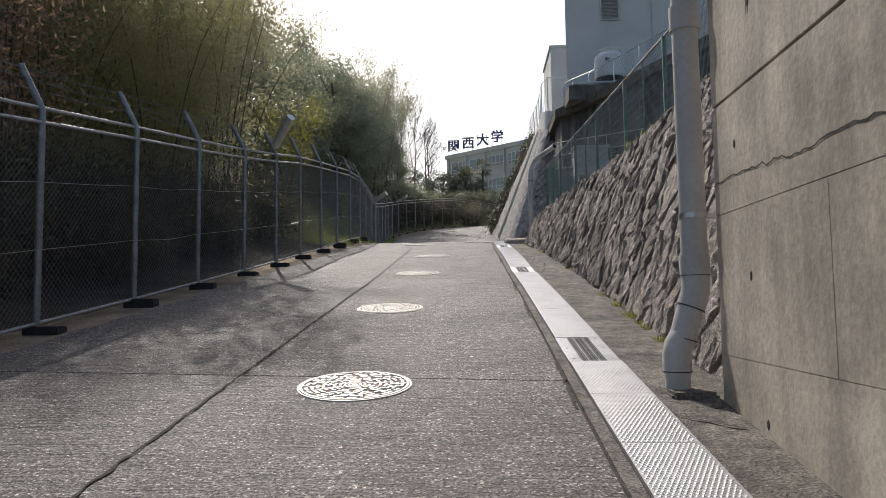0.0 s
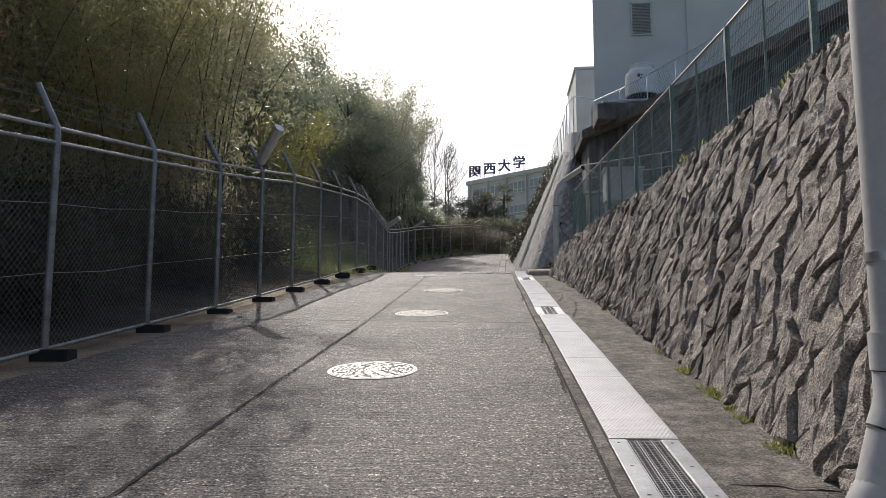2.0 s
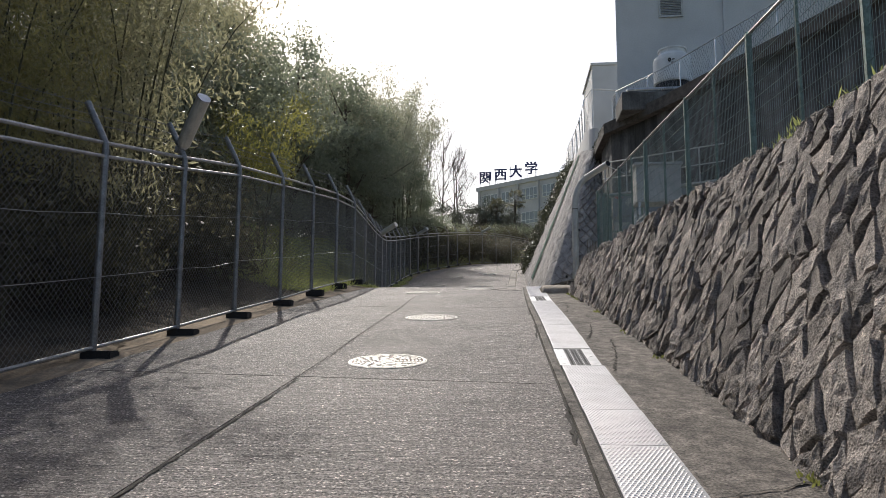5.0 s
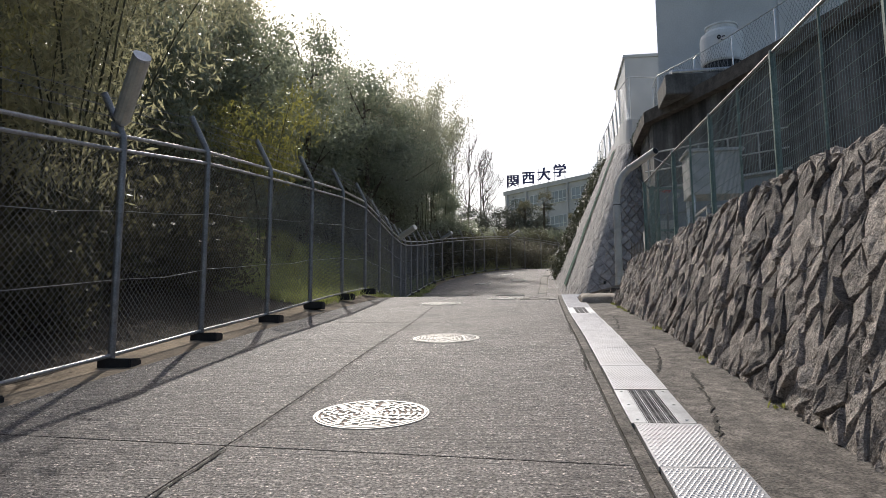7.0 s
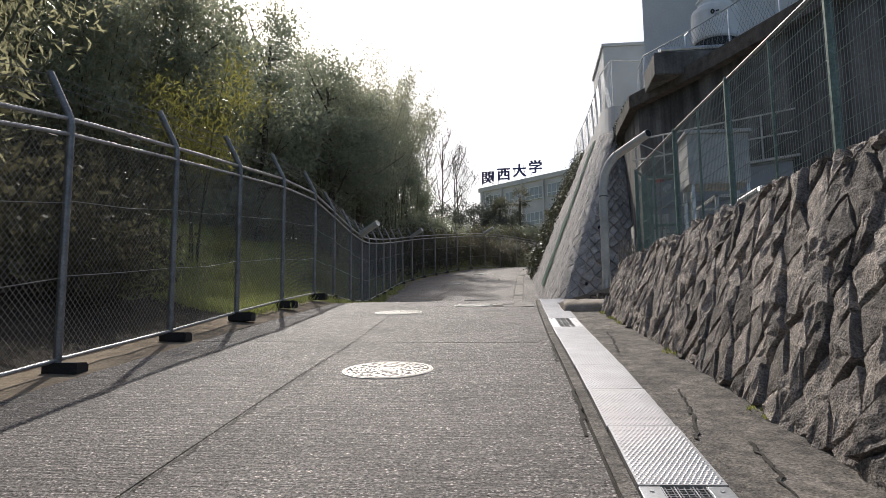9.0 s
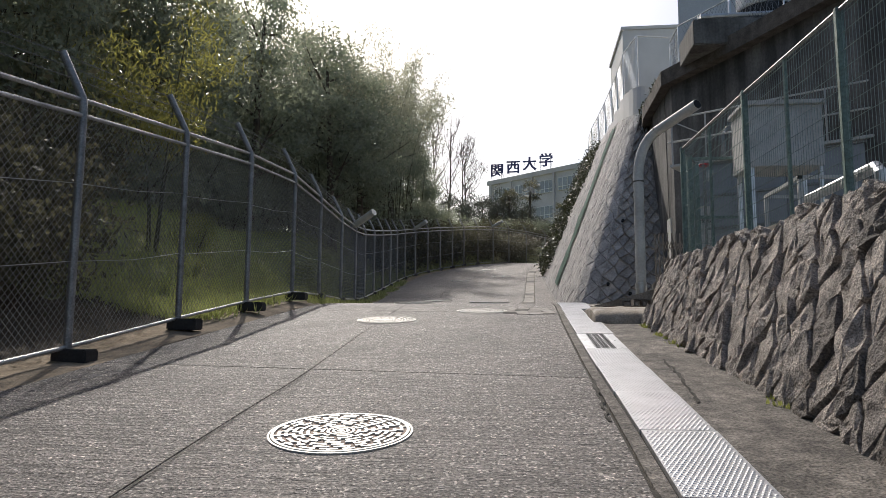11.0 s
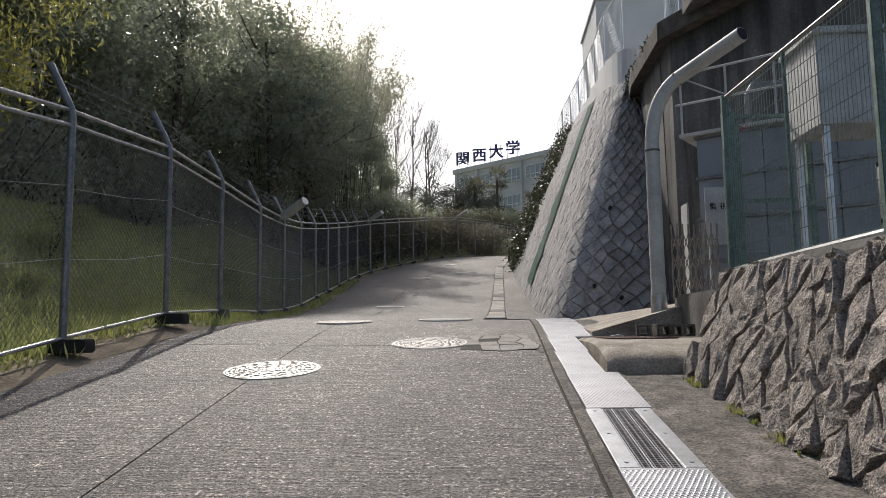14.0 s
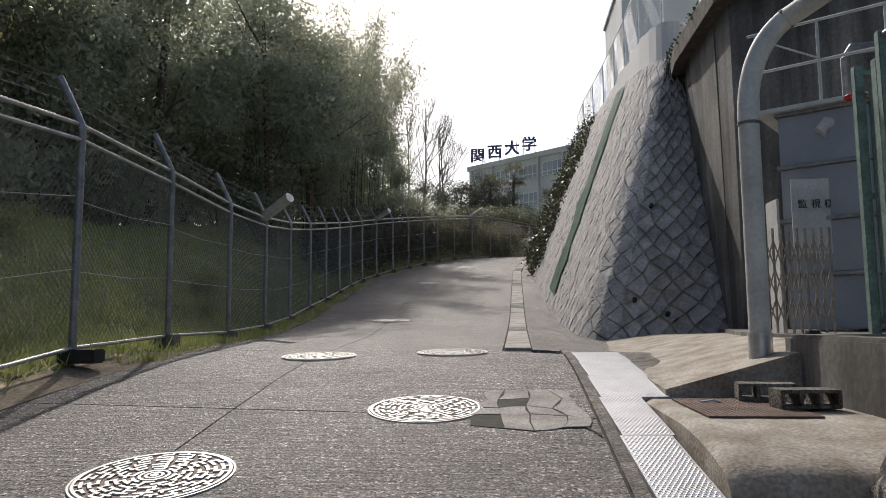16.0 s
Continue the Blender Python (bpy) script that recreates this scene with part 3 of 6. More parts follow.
# ---- chain-link fence with barbed arms ----
def fence_top(y):
    return gz(y) + float(np.interp(y, [0, 12, 16, 18, 24, 27, 29, 31.3, 33.6, 37, 70], [2.6, 2.57, 2.58, 2.64, 2.64, 2.58, 2.46, 2.32, 2.3, 2.42, 2.5]))


fence = thing("chain_link_fence", "tall grey chain-link fence with angled barbed wire arms along the verge", "fence", (FENCE[7][0], FENCE[7][1], gz(7.7)))
F0 = Vector(fence.location)


def fpart(name, bm, mat, label="", smooth=False):
    bmesh.ops.translate(bm, vec=-F0, verts=bm.verts)
    return part(name, bm, mat, fence, label, smooth)


r = random.Random(11)
for i, (x, y) in enumerate(FENCE):
    z, t = verge_z(y), fence_top(y)
    bm = bmesh.new()
    tube(bm, [(x, y, z - 0.05), (x, y, t - 0.12), (x - 0.012, y, t - 0.03), (x - 0.06, y, t + 0.07), (x - 0.27, y, t + 0.48)], 0.041, 10)
    fpart("post", bm, POST, smooth=True)
    bm = bmesh.new()
    if y < 27:
        w = r.uniform(0.2, 0.26)
        box(bm, x - 0.1, x + w + 0.06, y - 0.11, y + 0.11, z - 0.05, z + r.uniform(0.065, 0.1), 0.015, None)
    else:
        box(bm, x - 0.14, x + 0.14, y - 0.1, y + 0.1, z - 0.1, z + 0.12, 0.012)
    fpart("footing", bm, DARK if y < 27 else OLD_CONCRETE, "dark stained block under the post")
for name, drop, rad, mat, off in (("top_rail", 0.03, 0.024, RAIL, -0.03), ("middle_rail", 0.2, 0.022, RAIL, 0.0)):
    for (xa, ya), (xb, yb) in zip(FENCE, FENCE[1:]):
        bm = bmesh.new()
        tube(bm, [(xa + off, ya, fence_top(ya) - drop), (xb + off, yb, fence_top(yb) - drop)], rad, 8)
        fpart(name, bm, mat, smooth=True)
for (xa, ya), (xb, yb) in zip(FENCE, FENCE[1:]):
    bm = bmesh.new()
    tube(bm, [(xa, ya, verge_z(ya) + 0.1), (xb, yb, verge_z(yb) + 0.1)], 0.022, 8)
    fpart("bottom_rail", bm, RAIL, smooth=True)
    # the netting: two sets of slanting wires, clipped to the panel
    a, b = Vector((xa, ya, verge_z(ya) + 0.11)), Vector((xb, yb, verge_z(yb) + 0.11))
    width, tall = (b - a).length, fence_top(ya) - verge_z(ya) - 0.32
    along, up = (b - a).normalized(), Vector((0, 0, 1))
    out = along.cross(up)
    step, rad = (0.082, 0.0031) if ya < 34 else (0.13, 0.003)
    bm = bmesh.new()
    n = int((width + tall) / step)
    for s in (1, -1):
        for k in range(1, n + 1):
            c = k * step
            u0, v0 = (c, 0.0) if c < width else (width, c - width)
            u1, v1 = (0.0, c) if c < tall else (c - tall, tall)
            if s < 0:
                u0, u1 = width - u0, width - u1
            p, q = a + along * u0 + up * v0, a + along * u1 + up * v1
            d = (q - p).normalized().cross(out) * rad
            o = out * rad
            tri = [[bm.verts.new(e + w) for w in (d, -d * 0.6 + o, -d * 0.6 - o)] for e in (p, q)]
            for m in range(3):
                bm.faces.new((tri[0][m], tri[0][(m + 1) % 3], tri[1][(m + 1) % 3], tri[1][m]))
    fpart("netting", bm, WIRE)["kind"] = "stuff"
    for f in (0.36, 0.7):
        bm = bmesh.new()
        h = tall * f
        tube(bm, [a + up * h, (a + b) / 2 + up * (h - 0.02 + r.uniform(-0.02, 0.02)), b + up * h], 0.0045, 4)
        fpart("tension_wire", bm, STEEL)
for f in (0.3, 0.62, 0.94):
    bm = bmesh.new()
    for (xa, ya), (xb, yb) in zip(FENCE, FENCE[1:]):
        pa = Vector((xa - 0.06 - 0.21 * f, ya, fence_top(ya) + 0.07 + 0.41 * f))
        pb = Vector((xb - 0.06 - 0.21 * f, yb, fence_top(yb) + 0.07 + 0.41 * f))
        tube(bm, [pa, (pa + pb) / 2 - Vector((0, 0, r.uniform(0.0, 0.03))), pb], 0.0042, 4)
        if 4 < ya < 40:
            for k in range(16):
                c = pa.lerp(pb, (k + 0.5) / 16)
                for s in (1, -1):
                    tube(bm, [c + Vector((0.02 * s, -0.012, -0.016)), c + Vector((-0.02 * s, 0.012, 0.018))], 0.0028, 3, False)
    fpart("barbed_wire", bm, POST)


def make_lamp():
    lamp = thing("fence_lamp", "weathered tubular security lamp tilted up from a fence post", "lamp", group="lamps on the fence")
    bm = bmesh.new()
    tube(bm, [(0.05, 0, -0.4), (0.03, 0, 0.05), (0.05, -0.03, 0.16)], 0.022, 10)
    box(bm, -0.09, -0.02, -0.04, 0.05, 0.0, 0.1, 0.01)
    part("bracket", bm, POST, lamp)
    axis = Vector((0.585, -0.55, 0.61)).normalized()
    a = Vector((0.05, -0.03, 0.13))
    bm = bmesh.new()
    tube(bm, [a - axis * 0.02, a, a + axis * 0.05, a + axis * 0.76, a + axis * 0.82], 0.088, 14)
    part("cover", bm, LENS, lamp, "yellowed translucent cover", smooth=False)
    bm = bmesh.new()
    side = Vector((-0.9, 0.1, 0.3)).normalized()
    side = (side - axis * side.dot(axis)).normalized()
    tube(bm, [a + side * 0.05 - axis * 0.03, a + side * 0.05 + axis * 0.84], 0.062, 10)
    part("housing", bm, STEEL, lamp, smooth=False)
    bm = bmesh.new()
    tube(bm, [a - axis * 0.06, a - axis * 0.01], 0.07, 14)
    part("socket_cap", bm, STEEL, lamp)
    bm = bmesh.new()
    tube(bm, [a + axis * 0.815, a + axis * 0.845], 0.09, 14)
    part("end_cap", bm, STEEL, lamp)
    return lamp


spots = [FENCE[11], FENCE[19], FENCE[26], FENCE[32]]
lamp = make_lamp()
lamp.location = (spots[0][0] - 0.06, spots[0][1], fence_top(spots[0][1]) + 0.04)
for x, y in spots[1:]:
    copy_thing(lamp, pose(x - 0.1, y, fence_top(y) - 0.12, 0, 22, 0))


# ---- cast concrete wall at the start ----
wall = tagged(new("wall_concrete"), "tall weathered cast concrete retaining wall with tie holes and cracks", "wall", kind="structure")
bm = bmesh.new()
box(bm, 1.545, 2.4, -8, 4.83, -2, 5.4)
part("core", bm, MORTAR, wall, "dark gap behind the cast panels")
levels = [-2, 0.05, 0.98, 1.9, 2.64, 3.6, 4.5, 5.4]
for k, (z0, z1) in enumerate(zip(levels, levels[1:])):
    edges = [-8, -4.5, -1.2, 2.05, 4.85] if k % 2 else [-8, -6, -2.7, 0.6, 3.3, 4.85]
    for y0, y1 in zip(edges, edges[1:]):
        bm = bmesh.new()
        box(bm, 1.52 + r.uniform(-0.002, 0.002), 1.9, y0 + 0.0006, y1 - 0.0006, z0 + 0.001, z1 - (0.0008 if z1 != 2.64 else 0.018), 0.0025)
        part("panel", bm, CONCRETE, wall)
bm = bmesh.new()
for y0 in (4.3, 2.6, 0.9, -1.0):
    for z0 in (0.75, 1.45, 2.2, 3.1):
        yy, zz = y0 + r.uniform(-0.25, 0.25), z0 + r.uniform(-0.12, 0.12)
        bmesh.ops.create_icosphere(bm, subdivisions=1, radius=0.026, matrix=Matrix.Translation((1.519, yy, zz)) @ Matrix.Diagonal((0.18, 0.8, 1.3, 1)))
        if r.random() < 0.6:
            v = [bm.verts.new(p) for p in ((1.5165, yy - 0.012, zz), (1.5165, yy + 0.012, zz), (1.5165, yy + 0.02, zz - 0.09 - r.random() * 0.1))]
            bm.faces.new(v)
part("tie_hole", bm, GAP, wall, "dark pitted tie holes with drips")
bm = bmesh.new()
for line, base, amp in (((4.85, 0.2), 2.12, 0.05), ((3.9, 3.3), 3.0, 0.03)):
    prev = None
    n = 90
    for k in range(n + 1):
        y = line[0] + (line[1] - line[0]) * k / n
        z = base + amp * noise.noise((y * 2.4, base, 0)) + 0.03 * noise.noise((y * 11, base, 5)) - (0.12 * k / n if base < 2.5 else -0.3 * k / n)
        w = 0.004 + 0.006 * abs(noise.noise((y * 6, 2, base)))
        now = (bm.verts.new((1.5162, y, z - w)), bm.verts.new((1.5162, y, z + w)))
        if prev:
            bm.faces.new((prev[0], prev[1], now[1], now[0]))
        prev = now
part("wall_crack", bm, GAP, wall)

# ---- drain pipe by the wall ----
drain = thing("drain_pipe", "thick grey plastic drain pipe with an offset bend at its foot", "pipe", (1.31, 5.17, gz(5.17)))
D0 = Vector(drain.location)


def dpart(name, pts, rad, n=20, mat=PVC, label=""):
    bm = bmesh.new()
    tube(bm, [Vector(p) - D0 for p in pts], rad, n)
    return part(name, bm, mat, drain, label, smooth=True)


zb = gz(5.17)
dpart("foot_pipe", [(1.31, 5.17, zb - 0.05), (1.31, 5.17, zb + 0.12)], 0.088)
dpart("elbow", [(1.31, 5.17, zb + 0.1), (1.31, 5.17, zb + 0.24), (1.325, 5.17, zb + 0.3), (1.36, 5.18, zb + 0.35)], 0.1)
dpart("offset_pipe", [(1.35, 5.18, zb + 0.33), (1.43, 5.2, zb + 0.58)], 0.093)
dpart("elbow", [(1.425, 5.2, zb + 0.56), (1.455, 5.2, zb + 0.64), (1.468, 5.2, zb + 0.7), (1.468, 5.2, zb + 0.82)], 0.1)
dpart("socket", [(1.468, 5.2, zb + 0.8), (1.468, 5.2, zb + 0.94)], 0.106)
dpart("upper_pipe", [(1.468, 5.2, zb + 0.9), (1.462, 5.2, 3.42)], 0.093)
dpart("socket", [(1.462, 5.2, 3.32), (1.462, 5.2, 3.5)], 0.108)
dpart("upper_pipe", [(1.462, 5.2, 3.45), (1.455, 5.2, 6.2)], 0.093)
for pts in (((1.31, 5.17, zb + 0.115), (1.31, 5.17, zb + 0.122)), ((1.358, 5.18, zb + 0.345), (1.36, 5.18, zb + 0.352)), ((1.427, 5.2, zb + 0.562), (1.43, 5.2, zb + 0.57)), ((1.468, 5.2, zb + 0.795), (1.468, 5.2, zb + 0.803))):
    dpart("gasket", pts, 0.1025, 20, DARK)
dpart("clamp", [(1.466, 5.2, 1.93), (1.466, 5.2, 1.965)], 0.1, 20, STEEL, "steel clamp ring")
bm = bmesh.new()
box(bm, 1.55, 1.75, 5.18, 5.22, 1.93, 1.965)
bmesh.ops.translate(bm, vec=-D0, verts=bm.verts)
part("bracket", bm, STEEL, drain)
bm = bmesh.new()
box(bm, 1.2, 1.515, 4.9, 5.35, zb - 0.16, zb + 0.0, 0.02)
tagged(part("pipe_base", bm, STRIP), "rough concrete footing under the drain pipe", "footing", kind="structure")

# ---- stone retaining wall ----
LEAN = 0.38
stone_wall = tagged(new("wall_stone"), "leaning retaining wall of rough split diamond stones", "wall", kind="structure")
bm = bmesh.new()
prev = None
for j in range(64):
    y = 4.84 + (23.35 - 4.84) * j / 63
    h = wall_top(y) - gz(y)
    x = toe(y) + 0.05
    row = [bm.verts.new(p) for p in ((x - LEAN * 0.3, y, gz(y) - 0.3), (x + LEAN * h, y, wall_top(y) - 0.03), (x + LEAN * h + 0.75, y, wall_top(y) - 0.03), (x + LEAN * h + 0.75, y, gz(y) - 0.3))]
    if prev:
        for k in range(3):
            bm.faces.new((prev[k], prev[k + 1], row[k + 1], row[k]))
    else:
        bm.faces.new(row)
    prev = row
bm.faces.new(prev[::-1])
part("backing", bm, MORTAR, stone_wall, "dark mortar behind the stones")


def lay_stones(parent, mat, surface, length, height, w, h, deep, rough, first, limit, seed, jitter, gap=0.018, keep=None):
    """Diamond stones fitted to each other over surface(s, v) -> place, outward normal. height(s): the wall's height there.
    The stones nearest to s = first are parts of their own, the rest is joined."""
    rnd = random.Random(seed)
    shift = {}

    def corner(i, j):
        if (i, j) not in shift:
            shift[i, j] = (rnd.uniform(-jitter, jitter) * w, rnd.uniform(-jitter, jitter) * h * 0.8)
        a, b = shift[i, j]
        return i * w / 2 + a, j * h / 2 + b

    cells = []
    for i in range(0, int(2 * length / w) + 1):
        for j in range(0, int(2 * max(height(0), height(length)) / h) + 2):
            if (i + j) % 2 and j * h / 2 < height(i * w / 2) + h * 0.25 and (keep is None or keep(i * w / 2, j * h / 2)):
                cells.append((i, j))
    cells.sort(key=lambda c: abs(c[0] * w / 2 - first))
    rest_v, rest_f = [], []
    for count, (i, j) in enumerate(cells):
        four = [corner(i - 1, j), corner(i, j - 1), corner(i + 1, j), corner(i, j + 1)]
        four = [(min(max(s, 0), length), min(max(v, -0.1), height(s) - 0.01)) for s, v in four]
        cs, cv = sum(p[0] for p in four) / 4, sum(p[1] for p in four) / 4
        size = max(p[1] for p in four) - min(p[1] for p in four)
        if size < 0.1 or max(p[0] for p in four) - min(p[0] for p in four) < 0.1:
            continue
        rim = []
        for a, b in zip(four, four[1:] + four[:1]):
            for f in (0, 0.36, 0.68):
                rim.append((a[0] + (b[0] - a[0]) * f + rnd.uniform(-0.012, 0.012), a[1] + (b[1] - a[1]) * f + rnd.uniform(-0.012, 0.012)))
        n = len(rim)
        d = deep * rnd.uniform(0.55, 1.35)
        lean_s, lean_v = rnd.uniform(-rough, rough), rnd.uniform(-rough, rough)
        os, ov = rnd.uniform(-0.12, 0.12) * w, rnd.uniform(-0.12, 0.12) * h
        verts, faces = [], []
        for f, k in ((1 - gap / w * 1.2, -0.04), (1 - gap / w * 1.7, 0.55 * d), (0.87, 0.95 * d), (0.45, 1.05 * d), (0.0, 1.08 * d)):
            for s, v in (rim if f else [(cs, cv)]):
                ss, vv = cs + (s - cs) * f + os * (1 - f), cv + (v - cv) * f + ov * (1 - f)
                p, nrm = surface(ss, vv)
                lift = k if k < 0 else k + d * (lean_s * (ss - cs) / w + lean_v * (vv - cv) / h) * 1.3 + rnd.uniform(-1, 1) * rough * d * 0.34
                verts.append(p + nrm * lift)
        for q in range(3):
            for k in range(n):
                a, b = q * n + k, q * n + (k + 1) % n
                faces.append((a, b, b + n, a + n))
        faces += [(3 * n + k, 3 * n + (k + 1) % n, 4 * n) for k in range(n)]
        if count < limit:
            mid = verts[-1].copy()
            me = bpy.data.meshes.new("stone")
            me.from_pydata([tuple(v - mid) for v in verts], [], faces)
            me.materials.append(mat)
            ob = new("stone", me)
            ob.parent = parent
            ob.location = mid
        else:
            base = len(rest_v)
            rest_v += [tuple(v) for v in verts]
            rest_f += [tuple(base + k for k in f) for f in faces]
    if rest_v:
        arrays("further_stones", rest_v, rest_f, mat, parent, "stuff", "more stones of the same wall")


K = math.hypot(1, LEAN)


def stone_face(s, v):
    """A place on the leaning wall, s metres along it and v metres up its face."""
    y = 4.9 + s
    return Vector((toe(y) + LEAN * v / K, y, gz(y) + v / K)), Vector((-1, 0, LEAN)).normalized()


lay_stones(stone_wall, STONE, stone_face, 18.45, lambda s: (wall_top(4.9 + s) - gz(4.9 + s)) * K - 0.02, 0.33, 0.52, 0.05, 0.85, 8.5, 300, 31, 0.17, 0.024)
# end of the wall, facing the landing block
bm = bmesh.new()
y = 23.36
for k, (x0, x1, z0, z1) in enumerate(((1.45, 1.75, 3.15, 3.5), (1.55, 1.9, 3.5, 3.75), (1.62, 2.0, 3.74, 3.96))):
    bmesh.ops.create_icosphere(bm, subdivisions=2, radius=0.5, matrix=Matrix.Translation(((x0 + x1) / 2, y, (z0 + z1) / 2)) @ Matrix.Diagonal((x1 - x0, 0.07, z1 - z0, 1)))
for v in bm.verts:
    v.co += Vector(noise.noise_vector(v.co * 6)) * 0.03
part("end_stone", bm, STONE, stone_wall)

# ---- green mesh fence on the stone wall ----
def crest(y):
    return toe(y) + LEAN * (wall_top(y) - gz(y)) + 0.62


def fence_foot(y):
    return wall_top(y) + float(np.interp(y, [5, 14, 17, 25], [0.14, 0.16, 0.1, 0.06]))


kerb = bmesh.new()
prev = None
for k in range(41):
    y = 4.9 + 18.45 * k / 40
    row = [kerb.verts.new(p) for p in ((crest(y) - 0.32, y, wall_top(y) - 0.2), (crest(y) - 0.16 + 0.03 * noise.noise((y * 2, 0, 0)), y, fence_foot(y) + 0.02 + 0.03 * noise.noise((y * 3, 4, 0))), (crest(y) + 0.25, y, fence_foot(y)), (crest(y) + 0.25, y, wall_top(y) - 0.2))]
    if prev:
        for q in range(3):
            kerb.faces.new((prev[q], prev[q + 1], row[q + 1], row[q]))
    prev = row
tagged(part("wall_kerb", kerb, OLD_CONCRETE), "stained concrete kerb carrying the mesh fence", "kerb", kind="structure")


wall_fence = thing("mesh_fence", "green welded mesh fence on top of the stone wall", "fence", (crest(14), 14, wall_top(14)))
M0 = Vector(wall_fence.location)


def mesh_top(y):
    return float(np.interp(y, [5, 12, 25], [5.95, 6.0, 6.0]))



def mpart(name, bm, mat, label="", smooth=False):
    bmesh.ops.translate(bm, vec=-M0, verts=bm.verts)
    return part(name, bm, mat, wall_fence, label, smooth)


ends = [5.2, 7.6, 10.05, 12.5, 15.0, 17.45, 19.9, 22.1, 24.7]
for y in ends:
    bm = bmesh.new()
    box(bm, crest(y) - 0.035, crest(y) + 0.035, y - 0.03, y + 0.03, fence_foot(y) - 0.12, mesh_top(y) + 0.03, 0.006)
    mpart("post", bm, GREEN)
up = Vector((0, 0, 1))
for y0, y1 in zip(ends, ends[1:]):
    a, b = Vector((crest(y0), y0, fence_foot(y0))), Vector((crest(y1), y1, fence_foot(y1)))
    at, bt = Vector((a.x, a.y, mesh_top(y0))), Vector((b.x, b.y, mesh_top(y1)))
    bm = bmesh.new()
    tube(bm, [at, bt], 0.021, 8)
    mpart("top_rail", bm, POST)
    bm = bmesh.new()
    tube(bm, [a + up * 0.07, b + up * 0.07], 0.026, 8)
    mpart("bottom_rail", bm, STEEL)
    bm = bmesh.new()
    tube(bm, [(a + b) / 2 + up * 0.05, (at + bt) / 2], 0.019, 6)
    mpart("stiffener", bm, GREEN)
    bm = bmesh.new()
    n = int((y1 - y0) / 0.052)
    for i in range(1, n):
        tube(bm, [a.lerp(b, i / n) + up * 0.08, at.lerp(bt, i / n) - up * 0.02], 0.0031, 3, False)
    mpart("upright_wire", bm, GREENWIRE)["kind"] = "stuff"
    bm = bmesh.new()
    for i in range(11):
        f = (i + 0.6) / 11
        tube(bm, [a.lerp(at, f) + Vector((-0.006, 0, 0)), b.lerp(bt, f) + Vector((-0.006, 0, 0))], 0.004, 3, False)
    mpart("cross_wire", bm, GREENWIRE)["kind"] = "stuff"
# return panel towards the gate
xe, ze = crest(24.7), fence_foot(24.7)
for dx, dy in ((0.2, 0.45), (0.42, 0.95)):
    bm = bmesh.new()
    box(bm, xe + dx - 0.04, xe + dx + 0.04, 24.7 + dy - 0.04, 24.7 + dy + 0.04, ze - 0.15, 6.0, 0.006)
    mpart("gate_post", bm, GREEN)
bm = bmesh.new()
tube(bm, [(xe, 24.7, 5.98), (xe + 0.42, 25.65, 5.98)], 0.02, 8)
mpart("top_rail", bm, POST)
bm = bmesh.new()
for i in range(1, 20):
    f = i / 20
    tube(bm, [(xe + 0.42 * f, 24.7 + 0.95 * f, ze + 0.08), (xe + 0.42 * f, 24.7 + 0.95 * f, 5.96)], 0.0031, 3, False)
for i in range(11):
    h = ze + 0.15 + i * 0.165
    tube(bm, [(xe, 24.7, h), (xe + 0.42, 25.65, h)], 0.004, 3, False)
mpart("return_mesh", bm, GREENWIRE)["kind"] = "stuff"

# ---- yard behind the mesh fence ----
bm = bmesh.new()
yard = [(crest(5) + 0.1, 4.9), (crest(13) + 0.1, 13), (crest(20) + 0.1, 20), (crest(23) + 0.1, 23.3), (1.95, 23.6), (1.95, 25.8), (2.45, 26.2), (2.6, 29.0), (3.6, 33.4), (14, 33.4), (14, 4.9)]
lo = [bm.verts.new((x, y, 0.0)) for x, y in yard]
hi = [bm.verts.new((x, y, 3.94)) for x, y in yard]
bm.faces.new(hi[::-1])
for i in range(len(yard)):
    k = (i + 1) % len(yard)
    bm.faces.new((lo[i], lo[k], hi[k], hi[i]))
tagged(part("yard_floor", bm, OLD_CONCRETE), "level concrete yard held up by the stone wall", "floor", kind="structure")
bm = bmesh.new()
box(bm, 2.35, 14, -8, 4.9, -2, 4.6)
tagged(part("terrace", bm, OLD_CONCRETE), "raised ground behind the concrete wall", "terrace", kind="structure")

# ---- back wall, sloping beam and terrace ----
back = tagged(new("wall_back"), "dark stained concrete retaining wall with a sloping coping beam", "wall", kind="structure")
# the wall runs beside the road and then turns away in front of the terrace
WALL_LINE = [(3.9, 36.5), (3.74, 35.3), (3.74, 32.4), (4.55, 30.9), (5.3, 29.4), (6.0, 27.8), (7.6, 24.2), (9.6, 19.5), (14, 9.5)]


def wall_band(z0, z1, out, thick):
    """A band of the wall along its line, standing out from it."""
    bm = bmesh.new()
    rows = []
    for k, (x, y) in enumerate(WALL_LINE):
        a, b = Vector(WALL_LINE[max(k - 1, 0)]), Vector(WALL_LINE[min(k + 1, len(WALL_LINE) - 1)])
        d = (b - a).normalized()
        nx, ny = d.y, -d.x
        rows.append([bm.verts.new(p) for p in ((x + nx * out, y + ny * out, z0), (x + nx * out, y + ny * out, z1), (x - nx * thick, y - ny * thick, z1), (x - nx * thick, y - ny * thick, z0))])
    for p, q in zip(rows, rows[1:]):
        for k in range(4):
            bm.faces.new((p[k], p[(k + 1) % 4], q[(k + 1) % 4], q[k]))
    bm.faces.new(rows[0][::-1])
    bm.faces.new(rows[-1])
    bmesh.ops.recalc_face_normals(bm, faces=bm.faces[:])
    return bm


